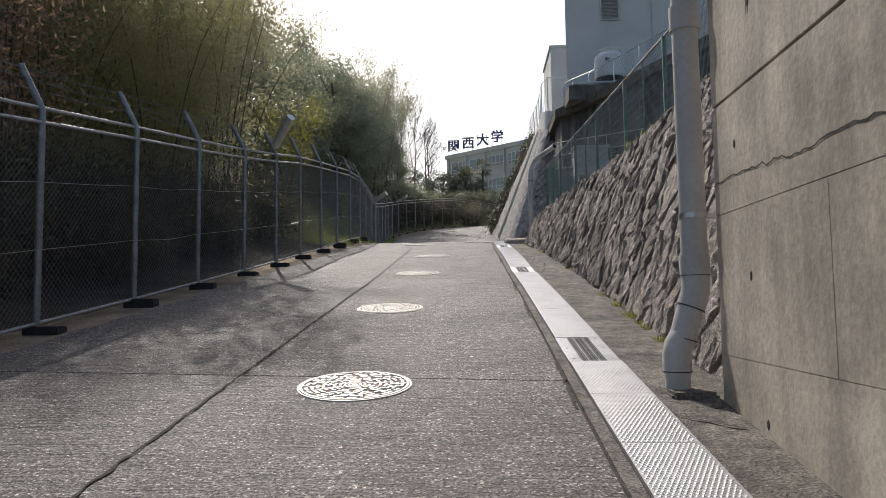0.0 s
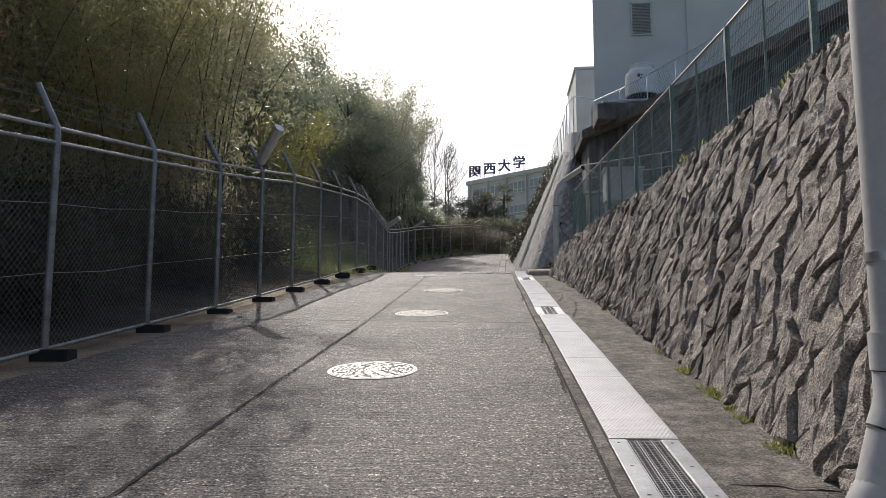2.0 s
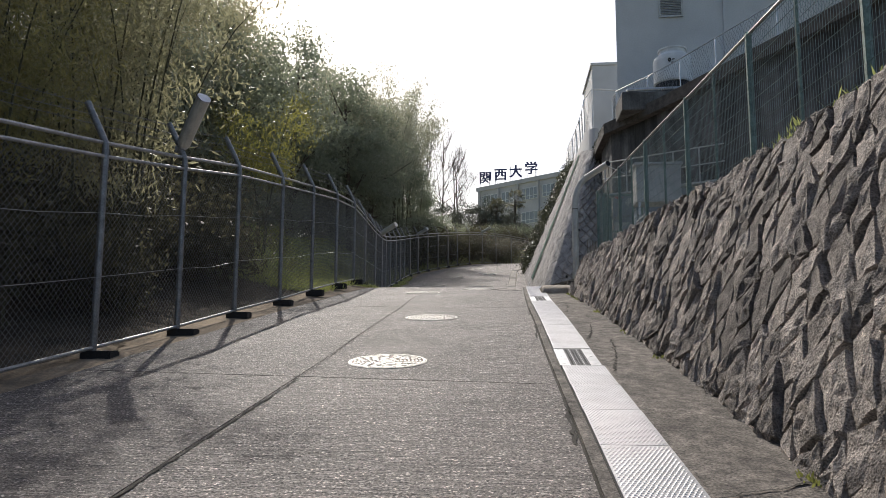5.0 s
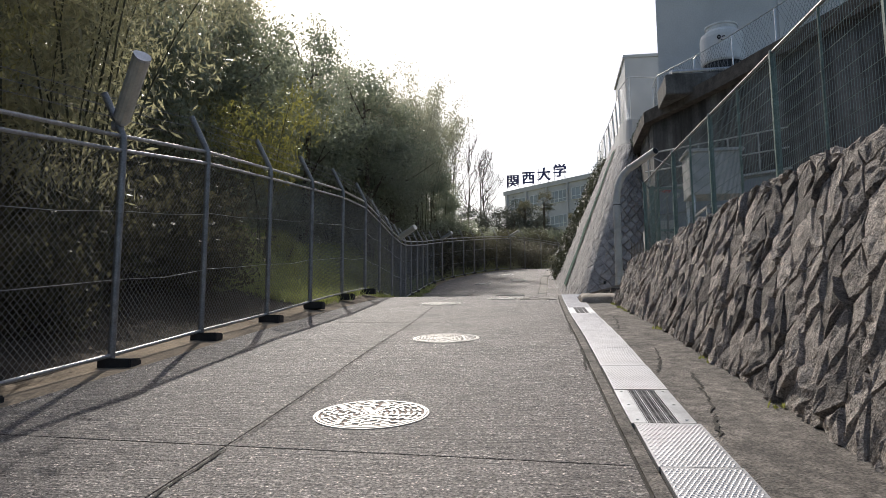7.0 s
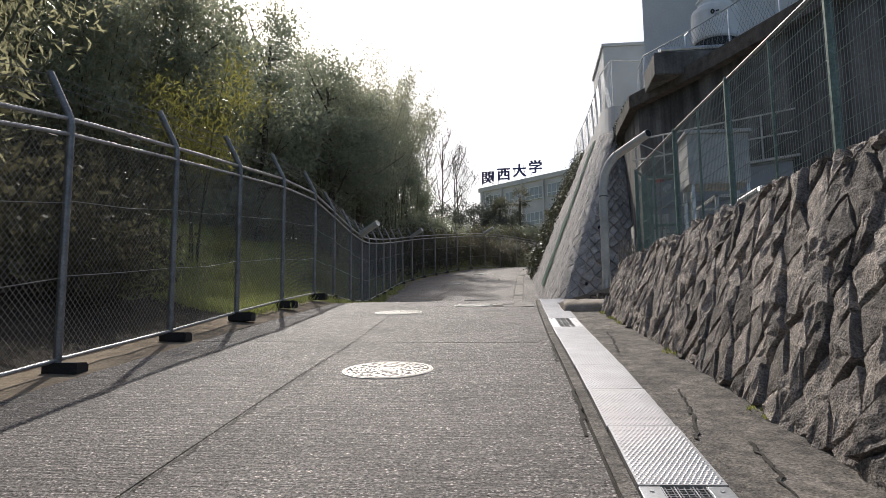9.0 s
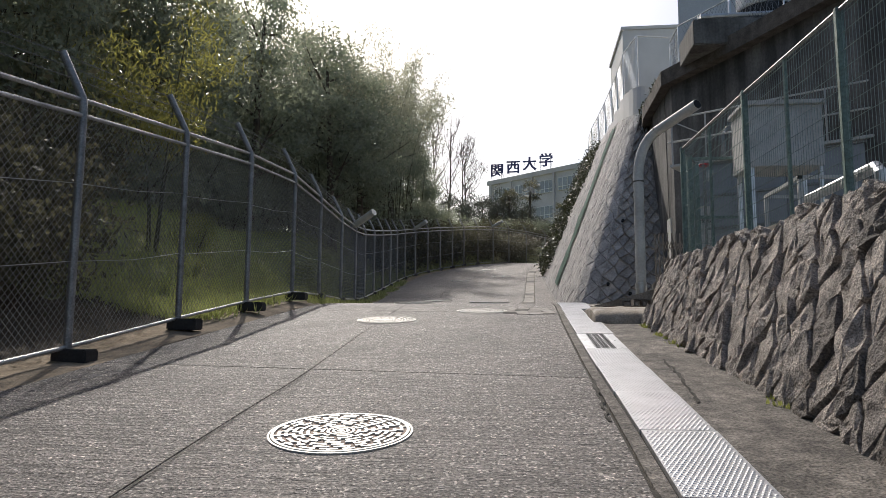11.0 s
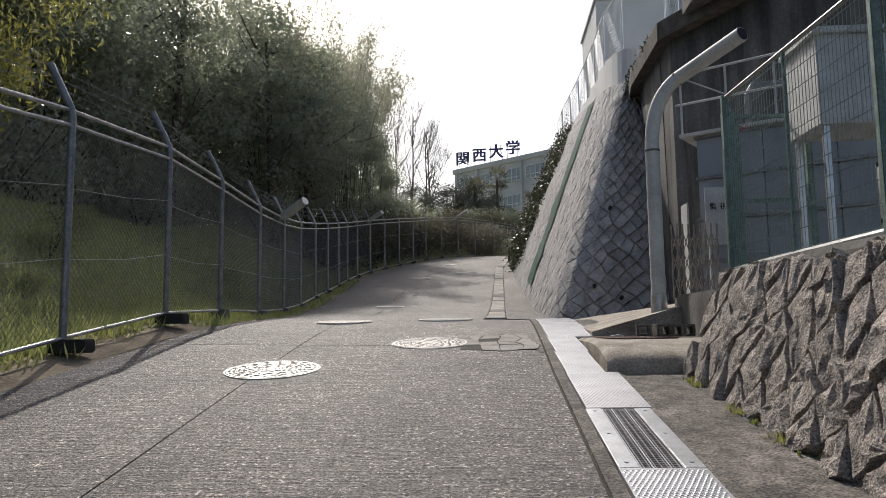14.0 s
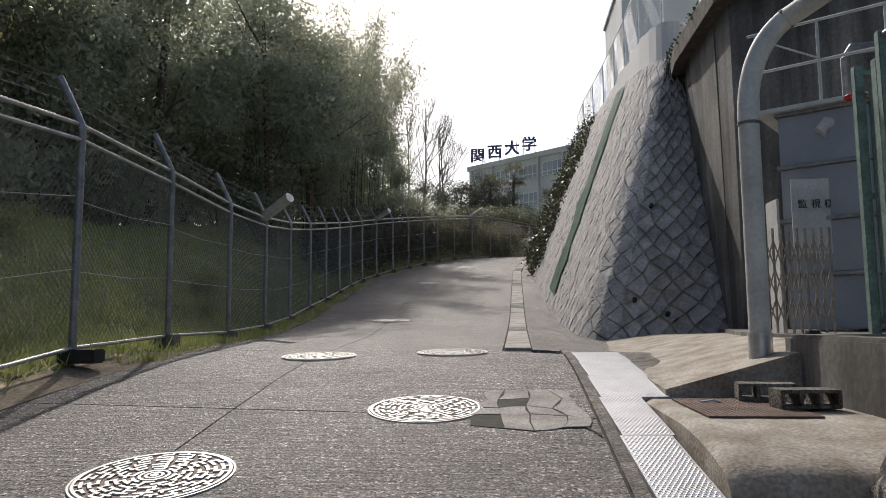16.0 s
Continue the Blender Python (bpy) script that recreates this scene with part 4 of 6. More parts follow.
part("face", wall_band(3.6, 9.75, 0.0, 0.5), STAINED, back)
part("coping", wall_band(9.72, 10.12, 0.28, 0.6), MORTAR, back, "dark mossy coping beam")
bm = bmesh.new()
deck = [(3.9, 36.5), (3.95, 32.4), (6.2, 27.9), (9.8, 19.6), (14.2, 9.6), (16, 9.6), (16, 40), (3.9, 40)]
bm.faces.new([bm.verts.new((x, y, 10.09)) for x, y in deck])
part("terrace_deck", bm, OLD_CONCRETE, back)

# ---- the building above ----
house = thing("office_building", "grey rendered office building standing on the terrace", "building", (9, 39, 10.2))
H0 = Vector(house.location)


def hpart(name, bm, mat, parent=None, label=""):
    bmesh.ops.translate(bm, vec=-H0, verts=bm.verts)
    return part(name, bm, mat, parent or house, label)


bm = bmesh.new()
plan = [(4.12, 33.0), (16, 33.0), (16, 46), (9.5, 46)]
lo = [bm.verts.new((x, y, 8)) for x, y in plan]
hi = [bm.verts.new((x, y, 21)) for x, y in plan]
bm.faces.new(lo[::-1])
bm.faces.new(hi)
for i in range(4):
    bm.faces.new((lo[i], lo[(i + 1) % 4], hi[(i + 1) % 4], hi[i]))
hpart("wall", bm, BUILDING)
bm = bmesh.new()
box(bm, 8.15, 8.25, 32.9, 33.05, 10, 21)
hpart("downpipe", bm, BUILDING)
bm = bmesh.new()
box(bm, 4.0, 16.1, 32.85, 34, 21, 21.3, 0.02)
hpart("roof", bm, BUILDING)
bm = bmesh.new()
for a, b2, c, d in ((5.75, 5.82, 14.55, 16.0), (6.6, 6.67, 14.55, 16.0), (5.75, 6.67, 14.5, 14.57), (5.75, 6.67, 15.95, 16.02)):
    box(bm, a, b2, 32.93, 33.05, c, d)
louvre = hpart("louvre_frame", bm, PAINT)
bm = bmesh.new()
for i in range(20):
    box(bm, 5.82, 6.6, 32.96, 33.02, 14.6 + i * 0.068, 14.63 + i * 0.068)
box(bm, 5.82, 6.6, 33.005, 33.02, 14.57, 15.95)
hpart("louvre_slats", bm, POST)
rear = thing("rear_building", "plain grey building block rising behind the capping wall", "building", (9, 57, 9))
bm = bmesh.new()
box(bm, -3.3, 6, -2, 4, -1, 12.2, 0.02)
part("wall", bm, BUILDING, rear)
bm = bmesh.new()
box(bm, -3.4, 6.1, -2.1, 4.1, 12.2, 12.4, 0.02)
part("parapet", bm, BUILDING, rear)

# cooling tower on the terrace
tower = thing("cooling_tower", "small round white cooling tower with a dark lower grille", "cooling tower", (5.73, 30.9, 10.6))
tower.scale.z = 1.32
prof = [(0.62, 0.0), (0.64, 0.12), (0.64, 0.2)]
bm = bmesh.new()
def lathe(bm, prof, n=32):
    rows = [[bm.verts.new((q * math.cos(2 * math.pi * i / n), q * math.sin(2 * math.pi * i / n), z)) for i in range(n)] for q, z in prof]
    for p, q in zip(rows, rows[1:]):
        for i in range(n):
            bm.faces.new((p[i], p[(i + 1) % n], q[(i + 1) % n], q[i]))
    bm.faces.new(rows[0][::-1])
    bm.faces.new(rows[-1])
    return bm
lathe(bm, [(0.6, 0), (0.6, 0.34)])
part("grille_core", bm, DARK, tower, "dark air intake")
for i in range(30):
    bm = bmesh.new()
    a = 2 * math.pi * i / 30
    tube(bm, [(0.615 * math.cos(a), 0.615 * math.sin(a), 0), (0.615 * math.cos(a + 0.1), 0.615 * math.sin(a + 0.1), 0.34)], 0.008, 4)
    part("grille_bar", bm, POST, tower)
bm = bmesh.new()
lathe(bm, [(0.63, 0.32), (0.66, 0.36), (0.66, 0.95), (0.63, 1.05), (0.5, 1.13), (0.46, 1.16), (0.46, 1.24), (0.5, 1.25), (0.5, 1.29), (0.4, 1.29)])
part("shell", bm, WHITE, tower, smooth=False)
bm = bmesh.new()
disc(bm, 0, 0, 0, 0.02, 0.055, 0.01, 14)
part("round_mark", bm, BLACKPAINT, tower, "dark printed mark").matrix_basis = pose(-0.24, -0.64, 0.85, 90, 0, -22)
for x0, x1, y0, y1 in ((0.08, 0.17, -0.012, 0.012), (0.05, 0.13, -0.09, -0.07)):
    bm = bmesh.new()
    box(bm, x0, x1, y0, y1, 0, 0.01)
    part("printed_bar", bm, BLACKPAINT, tower, "dark printed bar").matrix_basis = pose(-0.24, -0.64, 0.85, 90, 0, -22)
bm = bmesh.new()
box(bm, -1.9, 0.8, -0.75, 0.8, -0.5, -0.02, 0.02)
part("plinth", bm, OLD_CONCRETE, tower)
bm = bmesh.new()
tube(bm, [(-1.7, -0.62, 0.06), (-0.4, -0.6, 0.08), (0.7, -0.62, 0.08)], 0.05, 8)
tube(bm, [(-1.7, -0.4, 0.12), (-0.6, -0.45, 0.12)], 0.04, 8)
tube(bm, [(-1.0, -0.6, 0.0), (-1.0, -0.6, 0.35), (-0.92, -0.6, 0.42)], 0.03, 8)
part("pipework", bm, STEEL, tower)

# railing of the terrace, with netting
rail = thing("terrace_railing", "thin steel railing with wire netting along the terrace edge", "railing", (3.95, 33.4, 10.1))
R0 = Vector(rail.location)
stations = [(3.95, 33.4, 10.1), (3.95, 32.3, 10.1), (4.85, 30.8, 10.1), (5.6, 29.3, 10.1), (6.3, 27.7, 10.1), (7.3, 25.4, 10.1), (8.4, 23.0, 10.1)]
for p in stations:
    bm = bmesh.new()
    tube(bm, [Vector(p) - R0, Vector(p) + Vector((0, 0, 1.25)) - R0], 0.02, 6)
    part("post", bm, STEEL, rail)
for p, q in zip(stations, stations[1:]):
    p, q = Vector(p) - R0, Vector(q) - R0
    up = Vector((0, 0, 1))
    bm = bmesh.new()
    tube(bm, [p + up * 1.25, q + up * 1.25], 0.018, 6)
    part("top_rail", bm, STEEL, rail)
    bm = bmesh.new()
    n = int((q - p).length / 0.11)
    for i in range(n * 2):
        c = i / n
        for s in (1, -1):
            u0, u1 = (c - 1.2 / (q - p).length * 0.5, c) if s > 0 else (c, c - 1.2 / (q - p).length * 0.5)
            if min(u0, u1) < 0 or max(u0, u1) > 1:
                continue
            tube(bm, [p.lerp(q, u0) + up * 0.05, p.lerp(q, u1) + up * 1.22], 0.004, 3, False)
    part("netting", bm, WIRE, rail)

# ---- stone buttress wall along the upper road ----
BOT = [(3.9, 33.3, 3.85), (3.2, 33.15, 3.8), (2.4, 33.05, 3.75), (1.7, 33.0, 3.7), (1.3, 33.1, 3.7), (1.08, 33.5, 3.72), (0.97, 34.5, 3.8), (0.88, 36.5, 3.98), (0.83, 38.5, 4.3), (0.78, 41, 4.68), (0.74, 44, 5.15), (0.7, 48, 5.8), (0.78, 52, 6.45), (1.0, 58, 7.4), (1.8, 64, 7.9)]
TOP = [(3.95, 36.4, 10.15), (3.85, 36.4, 10.2), (3.72, 36.45, 10.25), (3.6, 36.52, 10.28), (3.5, 36.7, 10.32), (3.42, 36.95, 10.35), (3.36, 37.5, 10.48), (3.36, 38.8, 10.8), (3.62, 41.8, 11.6), (3.85, 45.6, 12.5), (4.05, 49.4, 13.3), (4.4, 55.7, 14.5), (4.6, 62, 15.6), (4.9, 70, 16.8), (5.4, 77, 18.0)]
buttress = tagged(new("wall_buttress"), "steep battered retaining wall of grey diamond-laid stones", "wall", kind="structure")


def batter(i, f, v):
    a = Vector(BOT[i]).lerp(Vector(BOT[i + 1]), f)
    b = Vector(TOP[i]).lerp(Vector(TOP[i + 1]), f)
    p = a.lerp(b, v)
    n = (Vector(BOT[i + 1]) - Vector(BOT[i])).cross(b - a).normalized()
    return p, n


bm = bmesh.new()
rows = []
for i in range(len(BOT)):
    p, q = Vector(BOT[i]) - Vector((0, 0, 0.3)), Vector(TOP[i])
    c = q + Vector((1.0, 0.8, 0.0))
    rows.append([bm.verts.new(v) for v in (p, q, c)])
for p, q in zip(rows, rows[1:]):
    for k in range(2):
        bm.faces.new((p[k], q[k], q[k + 1], p[k + 1]))
part("backing", bm, MORTAR, buttress, "dark mortar behind the stones")
length = [0.0]
for p, q in zip(BOT, BOT[1:]):
    length.append(length[-1] + (Vector(q) - Vector(p)).length)


def station(s):
    for i in range(len(BOT) - 1):
        if s <= length[i + 1] or i == len(BOT) - 2:
            return i, (s - length[i]) / (length[i + 1] - length[i])


def buttress_face(s, v):
    i, f = station(min(max(s, 0), length[-1] - 0.01))
    p, n = batter(i, f, v / 7.3)
    return p, (n if n.y < 0 or n.x < 0 else -n)


lay_stones(buttress, FLAT_STONE, buttress_face, length[-1] - 0.02, lambda s: 7.3, 0.5, 0.47, 0.022, 0.7, 0.0, 300, 43, 0.17, 0.009)

cap = tagged(new("wall_cap"), "pale concrete capping wall above the stones", "wall", kind="structure")
for i in range(len(TOP) - 1):
    bm = bmesh.new()
    p, q = Vector(TOP[i]), Vector(TOP[i + 1])
    inn = Vector((0.35, 0.25, 0))
    hgt = Vector((0.03, 0.03, max(0.25, 0.94 - 0.07 * max(0, p.y - 37))))
    f = [bm.verts.new(v) for v in (p, q, q + hgt, p + hgt)]
    b = [bm.verts.new(v + inn) for v in (p, q, q + hgt, p + hgt)]
    bm.faces.new(f[::-1])
    bm.faces.new(b)
    for k in range(4):
        bm.faces.new((f[k], f[(k + 1) % 4], b[(k + 1) % 4], b[k]))
    part("cap_block", bm, BUILDING, cap)
bm = bmesh.new()
quad = [(3.9, 33.4, 3.6), (3.74, 33.05, 3.6), (3.72, 33.3, 9.74), (3.72, 35.2, 9.74), (3.93, 36.4, 10.1)]
f = [bm.verts.new(p) for p in quad]
g = [bm.verts.new((x + 0.25, y + 0.1, z)) for x, y, z in quad]
bm.faces.new(f)
bm.faces.new(g[::-1])
for i in range(5):
    bm.faces.new((f[(i + 1) % 5], f[i], g[i], g[(i + 1) % 5]))
part("wing", bm, OLD_CONCRETE, back, "stained plaster wing beside the stones")
top_fence = thing("top_fence", "light steel fence on the capping wall above the road", "fence", (3.6, 36.95, 11.2))
T0 = Vector(top_fence.location)
pts = [(4.9, 37.2, 11.2), (3.6, 36.95, 11.22), (3.5, 39.5, 11.6), (3.8, 43.5, 12.4), (4.05, 47.5, 13.2), (4.3, 52.5, 14.1), (4.55, 58.5, 15.2), (4.75, 65, 16.3), (5.1, 72, 17.4)]
for p in pts:
    bm = bmesh.new()
    tube(bm, [Vector(p) - T0 - Vector((0, 0, 0.1)), Vector(p) - T0 + Vector((0, 0, 1.9))], 0.035, 8)
    part("post", bm, STEEL, top_fence)
for p, q in zip(pts, pts[1:]):
    p, q = Vector(p) - T0, Vector(q) - T0
    up = Vector((0, 0, 1))
    bm = bmesh.new()
    tube(bm, [p + up * 1.9, q + up * 1.9], 0.022, 6)
    part("top_rail", bm, STEEL, top_fence)
    bm = bmesh.new()
    n = int((q - p).length / 0.12)
    d = 1.85 / (q - p).length
    for i in range(-n, n * 2):
        c = i / n
        for s in (1, -1):
            u0, u1 = c, c + s * d
            if min(u0, u1) < 0 or max(u0, u1) > 1:
                continue
            tube(bm, [p.lerp(q, u0) + up * 0.02, p.lerp(q, u1) + up * 1.87], 0.0035, 3, False)
    part("netting", bm, STEEL, top_fence)

# ---- gate corner: block, cover plate, cinder blocks, ramp, pipe, gate ----
LANDING = material("landing_concrete", (0.37, 0.335, 0.29), 0.85, spread=0.3, scale=3.5, fine=45, bump=0.6, grain=0.3, tint=(0.22, 0.18, 0.135))
bm = bmesh.new()
PROFILE = [(23.3, 2.95), (23.31, 3.24), (23.33, 3.31), (23.37, 3.36), (23.44, 3.395), (23.6, 3.43), (23.85, 3.465), (24.1, 3.492), (24.3, 3.498), (24.8, 3.498), (25.42, 3.498)]
grid = []
for i in range(25):
    x = 0.76 + 1.19 * i / 24
    edge = min(1.0, (x - 0.76) / 0.06)
    low = 0.03 * (1 - math.sqrt(max(0.0, 1 - (1 - edge) ** 2)))
    row = []
    for y, z in PROFILE:
        wear = 0.016 * noise.noise((x * 5, y * 5, 1)) + 0.008 * noise.noise((x * 17, y * 17, 4))
        row.append(bm.verts.new((x, y + (0.04 * noise.noise((x * 3, z, 2)) if y < 24 else 0), z - low + (wear if 3.1 < z and y < 24.2 else min(0, wear) * 0.4))))
    grid.append(row)
for p, q in zip(grid, grid[1:]):
    for k in range(len(PROFILE) - 1):
        bm.faces.new((p[k], q[k], q[k + 1], p[k + 1]))
bm.faces.new(grid[0] + [bm.verts.new((0.76, 25.42, 2.95))])
tagged(part("concrete_block", bm, LANDING, smooth=True), "worn rounded concrete landing block beside the gutter", "block", kind="structure")
bm = bmesh.new()
box(bm, 0.93, 1.6, 24.3, 25.3, 3.5, 3.512)
for i in range(22):
    for j in range(32):
        x, y = 0.95 + i * 0.03, 24.32 + j * 0.03
        s = 1 if (i + j) % 2 else -1
        v = [bm.verts.new((x + p * 0.009 * (1 if s > 0 else 0.4), y + q * 0.009 * (0.4 if s > 0 else 1), 3.512)) for p, q in ((-1, -1), (1, -1), (1, 1), (-1, 1))]
        t = bm.verts.new((x, y, 3.516))
        for k in range(4):
            bm.faces.new((v[k], v[(k + 1) % 4], t))
plate = thing("pit_cover", "rusty brown chequered steel pit cover on the landing block", "cover", (1.2, 24.8, 3.5))
bmesh.ops.translate(bm, vec=(-1.2, -24.8, -3.5), verts=bm.verts)
part("chequer_plate", bm, RUST, plate)
bm = bmesh.new()
tube(bm, [(-0.13, 0.25, 0.015), (-0.05, 0.22, 0.03), (0.0, 0.2, 0.015)], 0.008, 6)
part("lift_handle", bm, STEEL, plate)


def make_cinder():
    ob = thing("cinder_block", "grey hollow cinder block lying on the pit cover", "block", group="loose cinder blocks")
    bm = bmesh.new()
    box(bm, 0, 0.39, 0, 0.19, 0, 0.022, 0.004)
    box(bm, 0, 0.39, 0, 0.19, 0.1, 0.122, 0.004)
    for x in (0.0, 0.12, 0.245, 0.365):
        box(bm, x, x + 0.025, 0, 0.19, 0.02, 0.102)
    part("shell", bm, STRIP, ob)
    return ob


cb = make_cinder()
cb.matrix_basis = pose(1.47, 24.62, 3.514, 0, 0, 4)
copy_thing(cb, pose(1.36, 25.12, 3.514, 0, 0, -8))

bm = bmesh.new()
secs = [(0.93, 3.56, 3.66), (1.3, 3.66, 3.7), (1.95, 3.84, 3.8), (2.3, 3.93, 3.84), (3.95, 3.935, 3.88)]
rows = []
for x, z, far_z in secs:
    y0 = 25.5 if x < 2.2 else 25.6
    rows.append([bm.verts.new(p) for p in ((x, y0, 3.2), (x, y0, z), (x, 27.5, z * 0.7 + far_z * 0.3 + (0.06 if x < 1.2 else 0)), (x, 33.4, far_z), (x, 33.4, 3.2))])
for p, q in zip(rows, rows[1:]):
    for k in range(4):
        bm.faces.new((p[k], q[k], q[k + 1], p[k + 1]))
bm.faces.new(rows[0])
bm.faces.new(rows[-1][::-1])
tagged(part("ramp", bm, LANDING), "pale broken concrete ramp up to the gate", "ramp", kind="structure")
bm = bmesh.new()
box(bm, 1.96, 2.2, 23.62, 25.7, 3.1, 3.97, 0.01)
box(bm, 2.2, 3.6, 25.62, 25.86, 3.1, 3.97, 0.01)
tagged(part("gate_wall", bm, OLD_CONCRETE), "low stained concrete wall under the gate", "wall", kind="structure")

arc = thing("bent_pipe", "thick pale painted pipe bending over above the gate", "pipe", (1.85, 25.9, 3.78))
A0 = Vector(arc.location)


def apart_pipe(name, pts, rad, mat=PAINT, label=""):
    bm = bmesh.new()
    tube(bm, [Vector(p) - A0 for p in pts], rad, 20)
    return part(name, bm, mat, arc, label, smooth=True)


apart_pipe("foot", [(1.79, 25.9, 3.7), (1.79, 25.9, 3.98)], 0.096, STEEL, "steel foot sleeve")
apart_pipe("riser", [(1.79, 25.9, 3.95), (1.79, 25.9, 5.75)], 0.086)
P0, P1, P2 = Vector((1.79, 25.9, 5.73)), Vector((1.78, 25.9, 6.38)), Vector((2.1, 25.75, 6.6))
apart_pipe("bend", [P0 * (1 - f) ** 2 + P1 * 2 * f * (1 - f) + P2 * f * f for f in [k / 14 for k in range(15)]], 0.086)
apart_pipe("flange", [(1.79, 25.9, 5.73), (1.79, 25.9, 5.755)], 0.092, OLD_CONCRETE)
apart_pipe("flange", [(2.08, 25.76, 6.585), (2.1, 25.75, 6.6)], 0.092, OLD_CONCRETE)
apart_pipe("outlet", [(2.09, 25.755, 6.592), (2.35, 25.35, 6.7), (2.6, 24.95, 6.8)], 0.086)
apart_pipe("dark_mouth", [(2.59, 24.966, 6.796), (2.604, 24.944, 6.802)], 0.074, BLACKPAINT, "open dark end")

GATE = material("gate_metal", (0.3, 0.265, 0.235), 0.55, metal=0.3, spread=0.3, scale=6, bump=0.1)
gate = thing("folding_gate", "low folding lattice gate of dull metal bars", "gate", (2.18, 26.9, 3.89))
gate.scale.z = 1.16
bars = 9
for i in range(bars):
    bm = bmesh.new()
    x = 0.04 + i * 0.075
    tube(bm, [(x, 0, 0.06), (x, 0, 0.93)], 0.012, 6)
    part("upright", bm, GATE, gate)
    if i < bars - 1:
        for h in (0.12, 0.36, 0.6):
            for s in (1, -1):
                bm = bmesh.new()
                a, b = (h, h + 0.22) if s > 0 else (h + 0.22, h)
                box(bm, -0.006, 0.006, -0.004, 0.004, 0, math.hypot(0.075, 0.22))
                bmesh.ops.transform(bm, matrix=Matrix.Translation((x, 0.012 * s, a)) @ Matrix.Rotation(math.atan2(0.075, b - a), 4, "Y"), verts=bm.verts)
                part("lattice_bar", bm, GATE, gate)
bm = bmesh.new()
box(bm, 0.36, 0.5, -0.06, 0.06, 0.0, 0.08, 0.02)
part("caster", bm, DARK, gate)
bm = bmesh.new()
box(bm, 2.7, 2.725, 27.85, 28.2, 3.92, 5.42, 0.01)
tagged(part("white_panel", bm, PAINT), "narrow pale metal panel standing behind the gate", "panel")
green_gate = thing("green_gate", "green steel swing gate standing open behind the wall end", "gate", (2.62, 25.75, 3.95))
for x in (0.0, 0.95):
    bm = bmesh.new()
    box(bm, x - 0.035, x + 0.035, -0.035, 0.035, -0.05, 2.2, 0.006)
    part("gate_post", bm, GREEN, green_gate)
for z in (0.1, 1.1, 2.12):
    bm = bmesh.new()
    box(bm, 0.0, 0.95, -0.02, 0.02, z, z + 0.045)
    part("gate_rail", bm, GREEN, green_gate)
bm = bmesh.new()
for i in range(18):
    x = 0.05 + i * 0.05
    tube(bm, [(x, 0, 0.12), (x, 0, 2.12)], 0.004, 3, False)
for i in range(12):
    tube(bm, [(0, 0.005, 0.2 + i * 0.16), (0.95, 0.005, 0.2 + i * 0.16)], 0.004, 3, False)
part("gate_mesh", bm, GREENWIRE, green_gate)

# ---- plant in the yard ----
tank = thing("water_tank", "large grey-blue steel panel tank with horizontal ribs", "tank", (3.3, 29.3, 3.94))
tank.rotation_euler.z = radians(-34)
TANK = material("tank_paint", (0.3, 0.32, 0.35), 0.5, spread=0.15, scale=1.5, bump=0.05, grain=0.05)
for k in range(4):
    for i in range(4):
        bm = bmesh.new()
        box(bm, i * 1.05 + 0.004, (i + 1) * 1.05 - 0.004, 0, 1.2, 0.03 + k * 0.7, 0.69 + k * 0.7, 0.015)
        part("tank_panel", bm, TANK, tank)
    bm = bmesh.new()
    box(bm, -0.03, 4.23, -0.035, 1.23, 0.69 + k * 0.7, 0.735 + k * 0.7)
    part("rib", bm, POST, tank)
bm = bmesh.new()
box(bm, -0.25, 4.3, -0.12, 1.3, 2.84, 2.9, 0.008)
part("platform", bm, PAINT, tank, "pale steel platform edge")
for x in (-0.2, 0.55, 1.3, 2.1, 2.9, 3.7):
    bm = bmesh.new()
    tube(bm, [(x, -0.08, 2.9), (x, -0.08, 3.95)], 0.022, 6)
    part("handrail_post", bm, PAINT, tank)
for z in (3.42, 3.95):
    bm = bmesh.new()
    tube(bm, [(-0.3, -0.08, z), (4.2, -0.08, z)], 0.02, 6)
    part("handrail", bm, PAINT, tank)
bm = bmesh.new()
tube(bm, [(-0.2, -0.08, 3.9), (0.55, -0.08, 3.45)], 0.014, 5)
part("brace", bm, PAINT, tank)

notice = thing("notice_board", "white notice board with black characters behind the gate", "sign", (3.14, 29.0, 5.0))
bm = bmesh.new()
box(bm, 0.16, 0.8, -0.01, 0.01, -0.1, 0.85, 0.003)
for x in (0.2, 0.74):
    box(bm, x, x + 0.03, 0.011, 0.04, -1.06, 0.8)
part("board", bm, PAINT, notice)


def lettering(text, size, deep, mat, parent, m, label="", bold=0.008):
    cu = bpy.data.curves.new("lettering", "FONT")
    cu.body, cu.size, cu.extrude, cu.align_x, cu.offset = text, size, deep, "LEFT", size * bold
    tmp = new("lettering_curve", cu)
    me = bpy.data.meshes.new_from_object(tmp.evaluated_get(bpy.context.evaluated_depsgraph_get()))
    bpy.data.objects.remove(tmp)
    me.materials.clear()
    me.materials.append(mat)
    ob = new("lettering", me)
    ob.parent = parent
    ob.matrix_basis = m
    if label:
        ob["label"] = label
    return ob


for i, ch in enumerate("監視機"):
    lettering(ch, 0.118, 0.002, BLACKPAINT, notice, pose(0.23 + 0.16 * i, -0.014, 0.49, 90))

